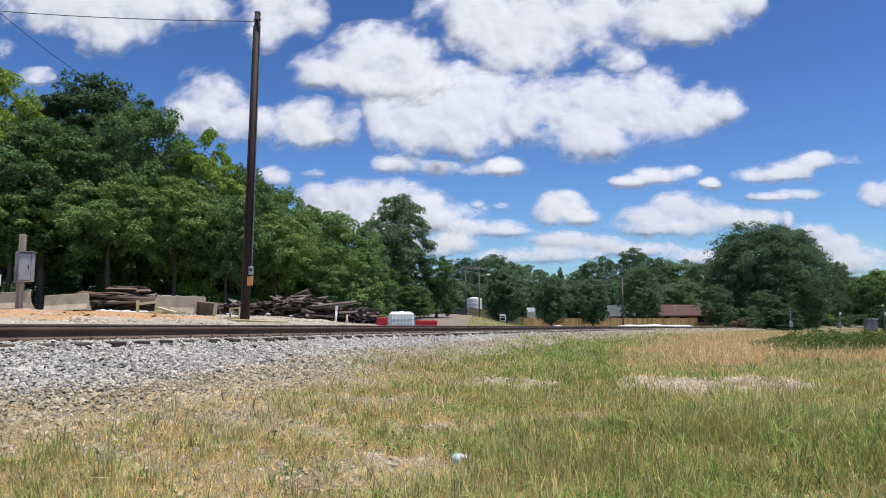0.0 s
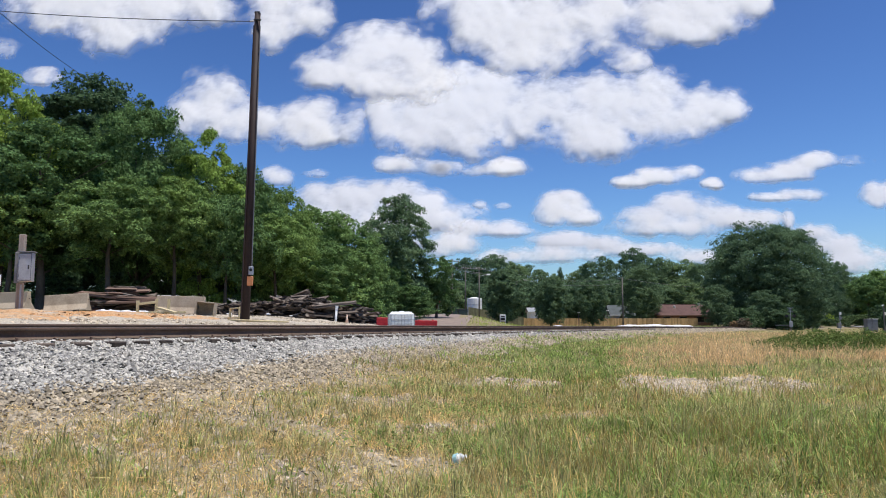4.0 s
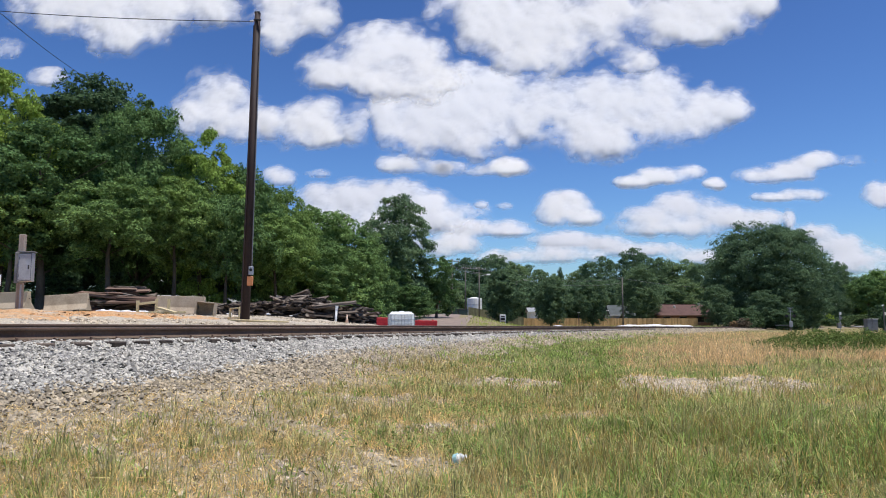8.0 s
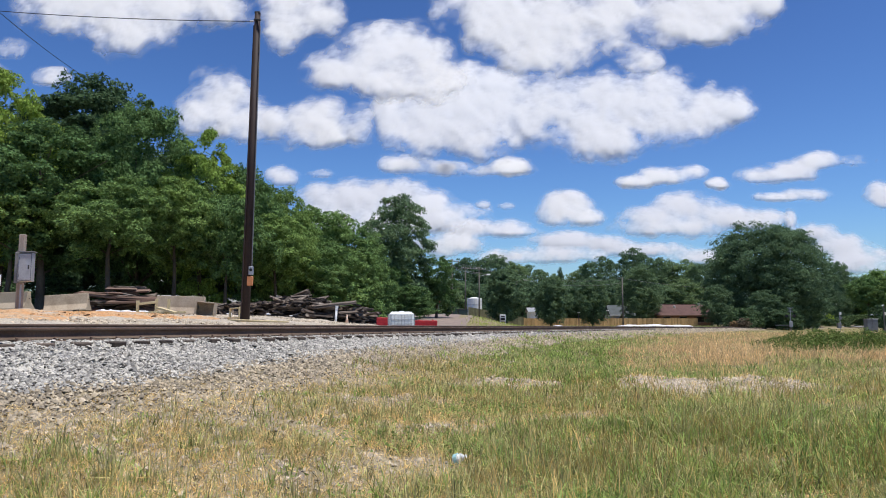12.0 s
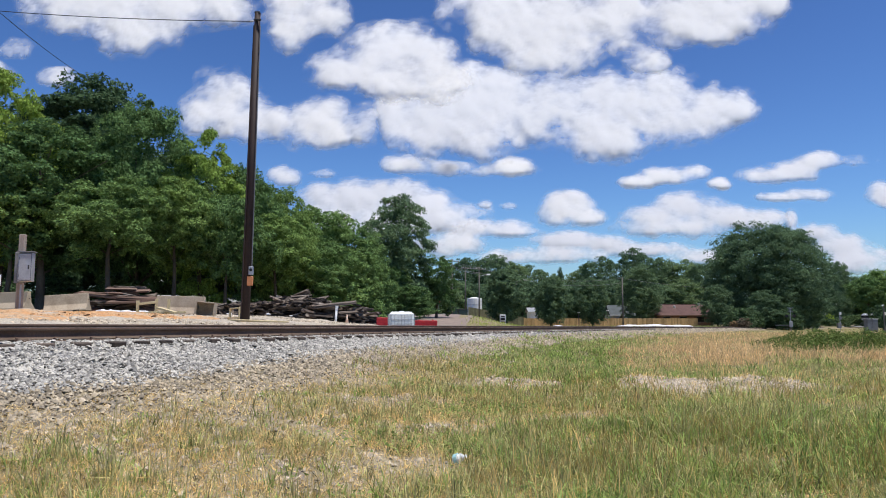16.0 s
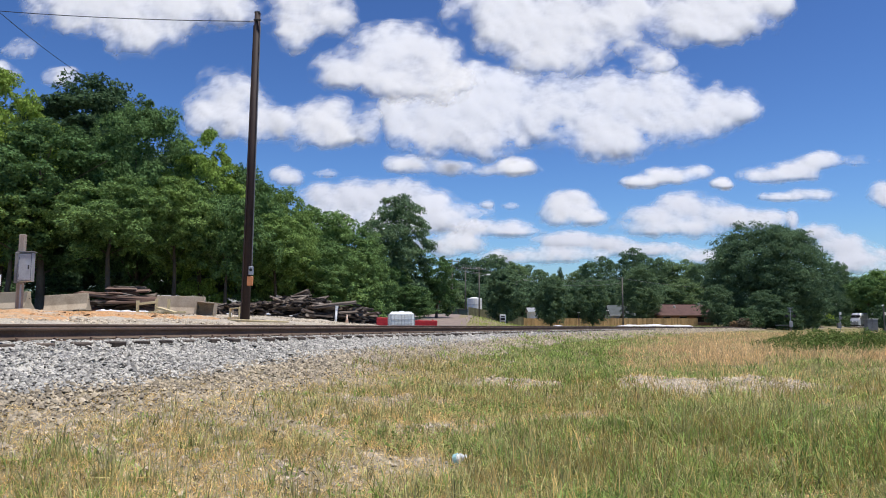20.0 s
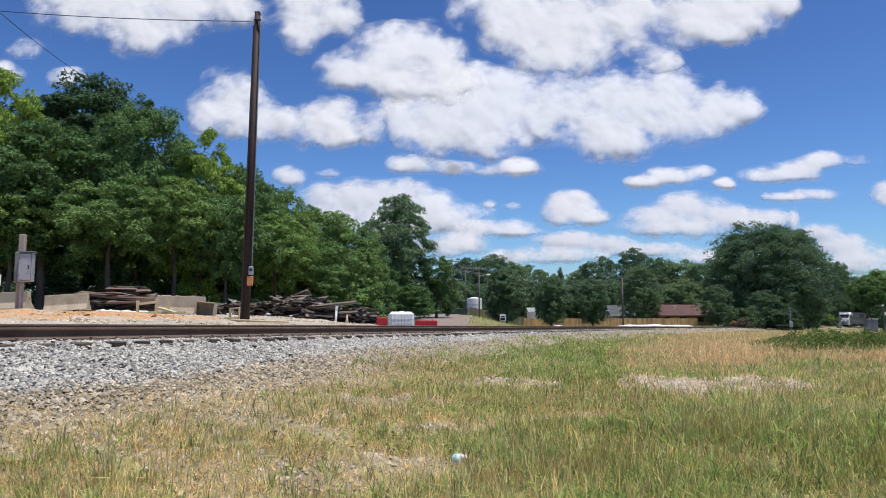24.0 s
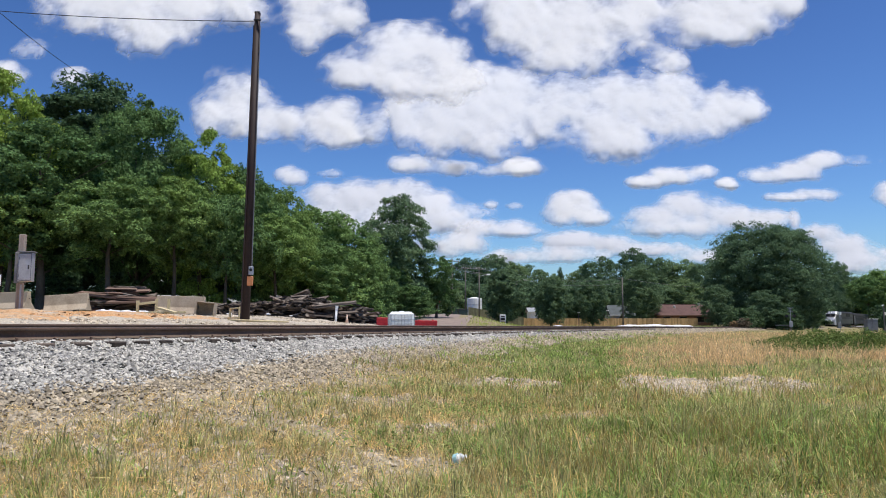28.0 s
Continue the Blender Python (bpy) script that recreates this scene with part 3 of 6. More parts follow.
def lush(x, y):
    """Where the grass is fresh and green: the near field away from the track, and a far strip by it."""
    near = smoothstep(-0.3, 1.2, x) * (1 - smoothstep(6.5, 9.0, y + 1.2 * patchy(x, y, 0.8)))
    strip_ = smoothstep(9.5, 12.0, y) * (1 - smoothstep(0.22, 0.30, x / y)) * smoothstep(0.0, 0.1, x / y)
    return (0.30 + 0.70 * smoothstep(-1.0, 1.0, x - 0.05 * y)) * np.clip(0.28 + 0.75 * near * (0.35 + 0.9 * patchy(x, y, 0.7, 1)) + 0.85 * strip_ + 0.35 * smoothstep(0.55, 0.75, patchy(x, y, 0.6, 2)), 0, 1)


def build_grass():
    low = lambda x, y: 0.075 + 0.06 * patchy(x, y, 0.9, 5) + 0.045 * smoothstep(0, 2.5, x) * (1 - 0.5 * smoothstep(9, 14, y))
    grass("green_grass", 560000, lambda x, y: grassy(x, y) * lush(x, y) * (1 - 0.85 * tawny(x, y)), 3.2, 60, low, 0.0066, GREEN_GRASS, "short green grass growing in tufts", tuft=13, tilt=0.45)
    grass("olive_grass", 420000, lambda x, y: grassy(x, y) * (0.25 + 0.75 * patchy(x, y, 0.8, 7)) * (1 - 0.8 * tawny(x, y)), 3.2, 70, lambda x, y: low(x, y) * 1.1, 0.0052, OLIVE_GRASS, "yellowing olive grass in tufts", tuft=13, tilt=0.45)
    grass("dry_grass", 330000, lambda x, y: grassy(x, y) * (0.3 + 0.5 * patchy(x, y, 0.7, 9)) * (1 - 0.5 * lush(x, y)) * (1 - 0.6 * tawny(x, y)), 3.2, 90, lambda x, y: low(x, y) * 0.9, 0.0034, DRY_GRASS, "straw-coloured dry grass", tilt=0.5)
    grass("tawny_grass", 270000, tawny, 14, 90, lambda x, y: 0.24 + 0.12 * patchy(x, y, 0.6, 3), 0.0085, TAWNY_GRASS, "tall tawny dry grass", tilt=0.35)
    grass("brown_grass", 90000, lambda x, y: grassy(x, y) * np.maximum(smoothstep(0.5, 0.8, patchy(x, y, 0.42, 4)), 0.9 * np.exp(-((y - 8.2 - 0.25 * x) / 1.3) ** 2) * smoothstep(-0.5, 1.0, x)) * (1 - smoothstep(10, 16, y)), 4.0, 40, lambda x, y: low(x, y) * 1.2 + 0.02, 0.0018, BROWN_GRASS, "brown grass gone to seed", SEEDY, 6, 0.4)
    grass("seed_stalks", 16000, lambda x, y: grassy(x, y) * (0.1 + 0.9 * patchy(x, y, 0.9, 14)) * (1 - 0.7 * tawny(x, y)), 3.2, 18, lambda x, y: low(x, y) * 1.25 + 0.03, 0.0015, DRY_GRASS, "tall straw stalks with seed heads", SEEDY, 3, 0.3)
    grass("weed_stems", 22000, lambda x, y: grassy(x, y) * (1 - smoothstep(-0.5, 2.0, x)) * smoothstep(0.4, 0.7, patchy(x, y, 1.1, 21)), 3.2, 14, lambda x, y: 0.12 + 0.07 * patchy(x, y, 2.0, 5), 0.0022, STEM_GRASS, "upright dull olive weed stems", SEEDY, 5, 0.22)
    grass("straw_litter", 150000, lambda x, y: np.clip(0.2 + grassy(x, y), 0, 1) * (track_so(x, y)[1] < -2.3), 3.2, 16, lambda x, y: 0.07 + 0 * x, 0.0030, DRY_GRASS, "dead straw lying flat on the soil", BLADES, 4, 1.5)
    def bank(x, y):
        s, off = track_so(x, y)
        return (off > 4.5) * smoothstep(-0.16, -0.05, x / y) * (np.abs(x / y + 0.03 - 0.04 * (y - 58) / 92) * y > np.interp(y, (58, 104, 150), (3.3, 5.3, 3.8)))

    grass("bank_grass", 60000, bank, 40, 150, lambda x, y: 0.16 + 0.12 * patchy(x, y, 0.3), 0.02, GREEN_GRASS, "rough grass on the ground beyond the track")
    grass("far_field_grass", 60000, lambda x, y: (track_so(x, y)[1] < -3.6) * smoothstep(0.1, 0.25, x / y), 48, 170, lambda x, y: 0.15 + 0.14 * patchy(x, y, 0.2), 0.035, OLIVE_GRASS, "dry grass at the far edge of the field")
    # low broad-leaved weeds in the turf
    n = 70000
    d = 3.3 * (14 / 3.3) ** rng.uniform(0, 1, n)
    x = rng.uniform(-0.35, 0.66, n) * d
    k = grassy(x, d) * smoothstep(0.5, 0.75, patchy(x, d, 1.3, 12)) > rng.uniform(0, 1, n)
    x, d = x[k], d[k]
    pos = np.stack([x, d, land(x, d) + rng.uniform(0.0, 0.07, len(x))], 1)
    nrm = np.tile((0.0, -0.1, 1.0), (len(x), 1))
    ob = new("clover", scatter("clover", LEAF, LEAF_TRI, pos, outward(nrm, 0.5), 0.024 * rng.uniform(0.5, 1.5, len(x)), GREEN_GRASS))
    tagged(ob, "low broad-leaved weeds among the grass", "weeds", kind="stuff")
    # thin turf to the sides of and behind the standpoint
    n = 16000
    x, y = rng.uniform(-4, 14, n), rng.uniform(-9, 5, n)
    k = (np.abs(x) > 0.62 * y) & (track_so(x, y)[1] < -3.0) & (np.hypot(x, y) > 0.9)
    x, y = x[k], y[k]
    h = 0.09 * rng.uniform(0.6, 1.4, len(x))
    ob = new("verge_grass", scatter("verge_grass", BLADES, BLADE_TRIS, np.stack([x, y, land(x, y) - 0.035], 1), turned(len(x), 0.4), np.stack([0.008 + 0 * h, h, h], 1), OLIVE_GRASS))
    tagged(ob, "thin olive grass of the verge", "grass", kind="stuff")
    n = 130000
    d = 22 + 17 * rng.uniform(0, 1, n)
    x = rng.uniform(0.42, 0.66, n) * d
    k = weedy(x, d) * smoothstep(0.25, 0.6, patchy(x, d, 0.8, 3)) > rng.uniform(0, 1, n)
    x, d = x[k], d[k]
    top = 0.78 * (0.2 + 0.85 * patchy(x, d, 0.9, 6) ** 1.3) * (0.35 + 0.65 * weedy(x, d))
    pos = np.stack([x, d, land(x, d) + top * rng.uniform(0.15, 1, len(x)) ** 0.6], 1)
    nrm = np.tile((0.0, -0.2, 1.0), (len(x), 1))
    ob = new("green_weeds", scatter("green_weeds", LEAF, LEAF_TRI, pos, outward(nrm, 0.7), 0.075 * rng.uniform(0.5, 1.3, len(x)), WEED))
    tagged(ob, "patch of rank leafy green weeds", "weeds", kind="stuff")


# ---------- trees ----------
LEAF = [np.array([(-0.62, -0.2, 0), (0.7, -0.1, 0.14 * k), (-0.05, 0.42, -0.1 * k)]) for k in (-1, 0, 1, 2)]
LEAF_TRI = np.array([(0, 1, 2)])


def outward(nrm, wild):
    """Turns that set a leaf's face about along its normal."""
    n = nrm + rng.normal(0, wild, nrm.shape)
    n /= np.linalg.norm(n, axis=1, keepdims=True)
    a = np.cross(n, rng.normal(0, 1, n.shape))
    a /= np.linalg.norm(a, axis=1, keepdims=True)
    return np.stack([a, np.cross(n, a), n], 2)


def crown_mesh(name, height, width, bottom, boughs, leaves, leaf, mat, shape="round", full=1.0, sprays=13):
    """A crown: boughs about an uneven envelope, each carrying sprays of leaves on its upper and outer side."""
    P, N = [], []
    mid, half = (height + bottom) / 2, (height - bottom) / 2
    ph = rng.uniform(0, 6.28, 4)
    for i in range(boughs):
        zz = 1 - 2 * (i + 0.5) / boughs
        a = i * 2.39996 + rng.uniform(-0.4, 0.4)
        rr = math.sqrt(max(0, 1 - zz * zz))
        if shape == "cone":
            rr = (1 - zz) / 2 * 0.95 + 0.06
        elif shape == "dome":
            rr = max(rr ** 0.65, 0.85 if zz < 0 else 0)
        swell = 1 + 0.12 * math.sin(2 * a + ph[0] + 3 * zz) + 0.10 * math.sin(3 * a + ph[1] - 4 * zz)
        k = rng.uniform(0.58, 0.86) * swell
        c = np.array([math.cos(a) * rr * width / 2 * k, math.sin(a) * rr * width / 2 * k, mid + zz * half * (0.82 if shape != "cone" else 0.95) * rng.uniform(0.88, 1.06)])
        R = rng.uniform(0.11, 0.2) * width * (0.55 + 0.45 * rr if shape == "cone" else 1) * (26 / boughs) ** 0.3 * full
        out = c - (0, 0, mid)
        out = out / (np.linalg.norm(out) + 1e-6)
        for _ in range(sprays):
            d = rng.normal(0, 1, 3) + 0.7 * out + (0, 0, 0.45)
            d /= np.linalg.norm(d)
            cc = c + d * R * (1.1, 1.1, 0.75) * rng.uniform(0.55, 1.12)
            r = R * rng.uniform(0.22, 0.46)
            n = max(6, int(leaves / boughs / sprays * (r / (0.34 * R)) ** 1.5 * 0.98))
            e = rng.normal(0, 1, (n, 3))
            e /= np.linalg.norm(e, axis=1, keepdims=True)
            up = rng.uniform(0, 1, n) < 0.7
            e[up, 2] = np.abs(e[up, 2])
            rad = r * rng.uniform(0.35, 1.1, (n, 1)) ** 0.6
            P.append(cc + e * rad * (1.15, 1.15, 0.62) - np.outer(np.abs(e[:, 0]) * r * 0.15, (0, 0, 1)))
            N.append(0.8 * e + 0.3 * out + (0, 0, 0.5))
    # leaves about the inner limbs
    n = leaves // 7
    d = rng.normal(0, 1, (n, 3))
    d /= np.linalg.norm(d, axis=1, keepdims=True)
    P.append(np.array((0, 0, mid)) + d * rng.uniform(0.1, 0.6, (n, 1)) * (width / 2, width / 2, half))
    N.append(d + (0, 0, 0.3))
    P, N = np.concatenate(P), np.concatenate(N)
    N /= np.linalg.norm(N, axis=1, keepdims=True)
    reach = np.percentile(np.hypot(P[:, 0], P[:, 1]), 97)
    P[:, :2] *= width / 2 / reach
    hi, lo = np.percentile(P[:, 2], (99.7, 0.5))
    P[:, 2] = bottom * 0.7 + (P[:, 2] - lo) * (height - bottom * 0.7) / (hi - lo)
    P[:, 2] = np.maximum(P[:, 2], 0.15)
    return scatter(name, LEAF, LEAF_TRI, P, outward(N, 0.5), leaf * rng.uniform(0.6, 1.35, len(P)), mat)


def trunk_bm(height, width, bottom, r, limbs):
    bm = bmesh.new()
    p, d = Vector((0, 0, -0.3)), Vector((rnd.uniform(-0.06, 0.06), rnd.uniform(-0.06, 0.06), 1))
    steps = 7
    top = height * 0.8
    pts = [p]
    for i in range(steps):
        d = (d + Vector((rnd.uniform(-0.1, 0.1), rnd.uniform(-0.1, 0.1), 0))).normalized()
        p = p + d * (top / steps)
        pts.append(p)
    for i in range(steps):
        k0, k1 = 1 - 0.82 * i / steps, 1 - 0.82 * (i + 1) / steps
        rod(bm, pts[i], pts[i + 1], r * k0 * (1.25 if i == 0 else 1), r * k1, 8, False)
    for i in range(limbs):
        t = rnd.uniform(max(0.25, bottom / height), 0.9)
        j = min(steps - 1, int(t * steps))
        a = i * 2.4 + rnd.uniform(-0.5, 0.5)
        ln = width * rnd.uniform(0.25, 0.42)
        e = pts[j] + Vector((math.cos(a) * ln, math.sin(a) * ln, ln * rnd.uniform(0.35, 0.9)))
        m = pts[j].lerp(e, 0.5) + Vector((0, 0, ln * 0.08))
        rod(bm, pts[j], m, r * 0.36 * (1.1 - t), r * 0.22 * (1.1 - t), 6, False)
        rod(bm, m, e, r * 0.22 * (1.1 - t), r * 0.07, 5, False)
    return bm


def tree_kind(name, label, height, width, bottom, lobes, leaves, leaf, mat, shape="round", trunk_r=0.25, limbs=9, full=1.12):
    """Builds one tree off stage and gives a maker of copies at any place and size."""
    crown = crown_mesh("crown", height, width, bottom, lobes, leaves, leaf, mat, shape, full)
    trunk = mesh_bm("trunk", trunk_bm(height, width, bottom, trunk_r, limbs), BARK, True)

    def plant(b, d, h, w, turn, note="", group="trees", sink=0.0):
        x, y = spot(b, d)
        t = thing(name, note or label, "bush" if "bush" in name else "tree", pose(x, y, lz(x, y) - sink, 0, 0, turn), group)
        t.scale = (w / width, w / width, h / height)
        part("trunk", trunk, None, t, "grey-brown trunk and limbs")
        part("crown", crown, None, t)
        return t

    return plant


def build_trees():
    oak_a = tree_kind("broadleaf_tree", "tall broadleaf tree in full mid-green leaf", 14, 9, 4.5, 34, 48000, 0.17, LEAF_MID)
    oak_b = tree_kind("broadleaf_tree", "spreading broadleaf tree in full green leaf", 12, 9, 4.0, 30, 48000, 0.17, LEAF_MID)
    fresh = tree_kind("broadleaf_tree", "broadleaf tree with fresh yellow-green leaves", 13, 9, 3.0, 30, 42000, 0.165, LEAF_LIGHT)
    darkt = tree_kind("broadleaf_tree", "tall dark green tree rising behind the others", 19, 9, 3, 46, 52000, 0.24, LEAF_DARK, full=1.5)
    high = tree_kind("broadleaf_tree", "broadleaf tree with a high crown over dark undergrowth", 13, 9, 8.0, 26, 36000, 0.18, LEAF_MID)
    lone = tree_kind("broadleaf_tree", "tall single tree with an open dark green crown", 14.6, 9.2, 1.6, 40, 34000, 0.25, LEAF_FAR, "round", 0.25, 16, 1.35)
    pear = tree_kind("ornamental_tree", "rounded dark green ornamental tree before a fence", 8.6, 7, 0.9, 44, 24000, 0.23, LEAF_FAR, full=1.35)
    big = tree_kind("oak_tree", "huge dense dark green oak with a rounded top", 20.8, 23, 0.6, 130, 115000, 0.33, LEAF_FAR, "dome", 0.6, 16, 1.55)
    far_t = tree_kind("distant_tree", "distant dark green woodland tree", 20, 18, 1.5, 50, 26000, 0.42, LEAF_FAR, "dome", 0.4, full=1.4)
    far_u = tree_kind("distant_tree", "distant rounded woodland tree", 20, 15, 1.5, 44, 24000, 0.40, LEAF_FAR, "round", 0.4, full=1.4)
    bush = tree_kind("bush", "dense dark green undergrowth bush", 4, 5, 0.2, 18, 6000, 0.22, LEAF_DARK, "dome", 0.08, 5)
    bush_l = tree_kind("bush", "light green roadside bush", 4, 5, 0.2, 18, 5500, 0.24, LEAF_LIGHT, "dome", 0.08, 5)
    over = tree_kind("broadleaf_tree", "broadleaf tree whose crown hangs over the track", 17, 13, 8.6, 30, 22000, 0.36, LEAF_MID, "round", 0.3, full=1.3)
    low = tree_kind("broadleaf_tree", "broadleaf tree leafy down to the ground", 10, 8, 0.8, 34, 38000, 0.18, LEAF_MID, "dome", full=1.2)
    russet = tree_kind("bush", "russet half-dead shrub on the bank", 4, 5, 0.2, 16, 4500, 0.24, LEAF_BROWN, "dome", 0.08, 7)
    g = "trees along the yard"
    # the wood behind the yard, from its near end to its far end: crests, then the front row, then what fills behind
    for k, b, d, h, w in ((fresh, -0.6159, 42, 14.4, 5.9), (darkt, -0.5107, 54, 19.7, 8.2), (darkt, -0.46, 57, 19.8, 5.2), (oak_a, -0.4221, 46, 15.2, 6.0), (fresh, -0.3323, 46, 13.2, 5.2), (oak_b, -0.2735, 48, 11.4, 4.9), (oak_b, -0.2211, 50, 10.2, 4.3), (low, -0.173, 56, 9.6, 6.6), (low, -0.1277, 60, 8.6, 5.2), (low, -0.1037, 62, 6.7, 4.1), (oak_b, -0.555, 41, 10.8, 8.2), (high, -0.4595, 40, 7.5, 5.7), (high, -0.6064, 39.5, 7.4, 5.3), (high, -0.3745, 42, 8.7, 5.0), (high, -0.3001, 43, 8.7, 4.1), (high, -0.2337, 46, 7.8, 4.7), (oak_a, -0.1763, 51, 6.9, 5.2), (low, -0.1289, 57, 6.6, 4.6), (darkt, -0.5964, 62, 19.2, 12.9), (darkt, -0.3699, 64, 16.3, 10.2), (darkt, -0.2807, 68, 13.3, 10.7), (darkt, -0.1884, 74, 10.1, 10.5)):
        k(b, d, h, w * 1.22, rnd.uniform(0, 360), group=g)
    for b in np.arange(-0.66, -0.08, 0.042):
        bush(float(b), 47 + 22 * smoothstep(-0.4, -0.08, float(b)) + rnd.uniform(-2, 2), rnd.uniform(2.0, 3.2), rnd.uniform(4.5, 6), rnd.uniform(0, 360), group="undergrowth")
    # single tree and its low neighbours
    for k, b, d, h, w in ((lone, -0.0617, 86, 14.5, 9.0), (low, -0.0737, 83, 6.4, 5.4), (low, -0.0094, 88, 7.4, 5.2), (low, -0.0485, 80, 3.9, 5.7)):
        k(b, d, h, w, rnd.uniform(0, 360), group=g)
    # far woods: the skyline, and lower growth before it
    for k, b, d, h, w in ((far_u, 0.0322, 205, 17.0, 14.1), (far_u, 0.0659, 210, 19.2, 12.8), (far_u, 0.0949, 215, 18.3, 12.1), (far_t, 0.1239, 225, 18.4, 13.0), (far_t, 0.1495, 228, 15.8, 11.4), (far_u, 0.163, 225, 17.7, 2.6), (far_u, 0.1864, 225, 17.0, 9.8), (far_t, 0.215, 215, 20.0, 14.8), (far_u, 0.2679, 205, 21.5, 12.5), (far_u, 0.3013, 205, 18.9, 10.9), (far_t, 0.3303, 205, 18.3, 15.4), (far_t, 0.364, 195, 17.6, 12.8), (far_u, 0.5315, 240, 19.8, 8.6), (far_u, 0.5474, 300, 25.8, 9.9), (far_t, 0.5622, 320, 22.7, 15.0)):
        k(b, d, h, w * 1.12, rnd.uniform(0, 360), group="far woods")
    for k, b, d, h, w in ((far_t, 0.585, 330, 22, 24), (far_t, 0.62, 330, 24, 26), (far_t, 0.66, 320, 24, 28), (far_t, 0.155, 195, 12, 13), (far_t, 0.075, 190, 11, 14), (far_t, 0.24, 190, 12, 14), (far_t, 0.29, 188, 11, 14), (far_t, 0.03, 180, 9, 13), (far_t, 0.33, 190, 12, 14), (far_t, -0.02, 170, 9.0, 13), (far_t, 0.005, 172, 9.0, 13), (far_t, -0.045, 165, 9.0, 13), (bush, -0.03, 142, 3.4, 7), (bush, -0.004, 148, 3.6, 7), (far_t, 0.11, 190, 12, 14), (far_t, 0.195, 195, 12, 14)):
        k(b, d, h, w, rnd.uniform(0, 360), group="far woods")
    for b, d, h, w in ((0.087, 125, 9.2, 7.9), (0.149, 136, 9.3, 6.9), (0.2065, 140, 9.1, 6.4)):
        pear(b, d, h, w, rnd.uniform(0, 360), group="row of trees at the fence")
    big(0.4478, 150, 21.1, 23.6, 20)
    for k, b, d, h, w in ((far_u, 0.3784, 140, 7.9, 6.5), (bush, 0.4161, 128, 3.5, 6.0), (far_u, 0.4437, 134, 7.1, 6.7), (bush, 0.476, 132, 3.9, 5.1), (far_u, 0.5028, 160, 7.8, 5.7), (fresh, 0.6078, 305, 22.4, 26.2), (russet, 0.414, 122, 1.7, 2.4), (russet, 0.402, 124, 1.2, 2.0), (bush, 0.408, 126, 3.4, 5.0), (bush, 0.47, 134, 5, 6), (bush_l, 0.530, 216, 3.8, 3.2), (bush, 0.500, 196, 3.0, 8), (bush, 0.520, 207, 3.0, 8), (bush, 0.540, 221, 3.0, 9), (bush, 0.560, 235, 3.4, 9), (bush, 0.580, 250, 3.6, 10), (bush, 0.600, 266, 4.0, 11), (bush, 0.470, 178, 2.6, 7), (bush, 0.57, 318, 8, 16), (bush, 0.60, 318, 8, 16), (bush, 0.615, 112, 3.6, 2.4), (bush, 0.498, 160, 6, 6), (bush, 0.600, 198, 6.2, 5.2), (bush, 0.618, 200, 6.4, 6), (bush, 0.640, 202, 6.2, 6), (bush_l, 0.637, 112, 3.0, 4), (far_u, 0.271, 164, 13.6, 10), (over, 0.586, 206, 14.6, 10.5), (over, 0.605, 207, 16.4, 12), (over, 0.626, 226, 17.0, 16), (over, 0.642, 242, 17.5, 17), (over, 0.635, 280, 18.5, 18), (over, 0.65, 240, 17, 17)):
        k(b, d, h, w, rnd.uniform(0, 360), group="trackside growth")


# ---------- clouds, which drift with the wind ----------
CLOUDS = []


def cloud_material():
    m, nt, b = nodes_of("cloud_vapour")
    b.inputs["Base Color"].default_value = (0.825, 0.835, 0.865, 1)
    b.inputs["Roughness"].default_value = 1.0
    b.inputs["Specular IOR Level"].default_value = 0.0
    tc = nt.nodes.new("ShaderNodeTexCoord")
    wisp = noise_node(nt, tc.outputs["Object"], 0.016, 6.0, 0.58)
    at = nt.nodes.new("ShaderNodeAttribute")
    at.attribute_name = "cover"
    sub = nt.nodes.new("ShaderNodeMath")
    sub.operation = "MULTIPLY_ADD"
    sub.inputs[1].default_value, sub.inputs[2].default_value = 1.0, -0.5
    nt.links.new(wisp, sub.inputs[0])
    add = nt.nodes.new("ShaderNodeMath")
    nt.links.new(sub.outputs[0], add.inputs[0])
    nt.links.new(at.outputs["Fac"], add.inputs[1])
    mr = nt.nodes.new("ShaderNodeMapRange")
    mr.interpolation_type = "SMOOTHSTEP"
    mr.inputs[1].default_value, mr.inputs[2].default_value = -0.40, 0.98
    nt.links.new(add.outputs[0], mr.inputs[0])
    tl = nt.nodes.new("ShaderNodeBsdfTranslucent")
    tl.inputs[0].default_value = (0.83, 0.845, 0.885, 1)
    body = nt.nodes.new("ShaderNodeMixShader")
    body.inputs[0].default_value = 0.46
    nt.links.new(b.outputs[0], body.inputs[1])
    nt.links.new(tl.outputs[0], body.inputs[2])
    tr = nt.nodes.new("ShaderNodeBsdfTransparent")
    mx = nt.nodes.new("ShaderNodeMixShader")
    nt.links.new(mr.outputs[0], mx.inputs[0])
    nt.links.new(tr.outputs[0], mx.inputs[1])
    nt.links.new(body.outputs[0], mx.inputs[2])
    nt.links.new(mx.outputs[0], nt.nodes["Material Output"].inputs[0])
    return m


VAPOUR = cloud_material()


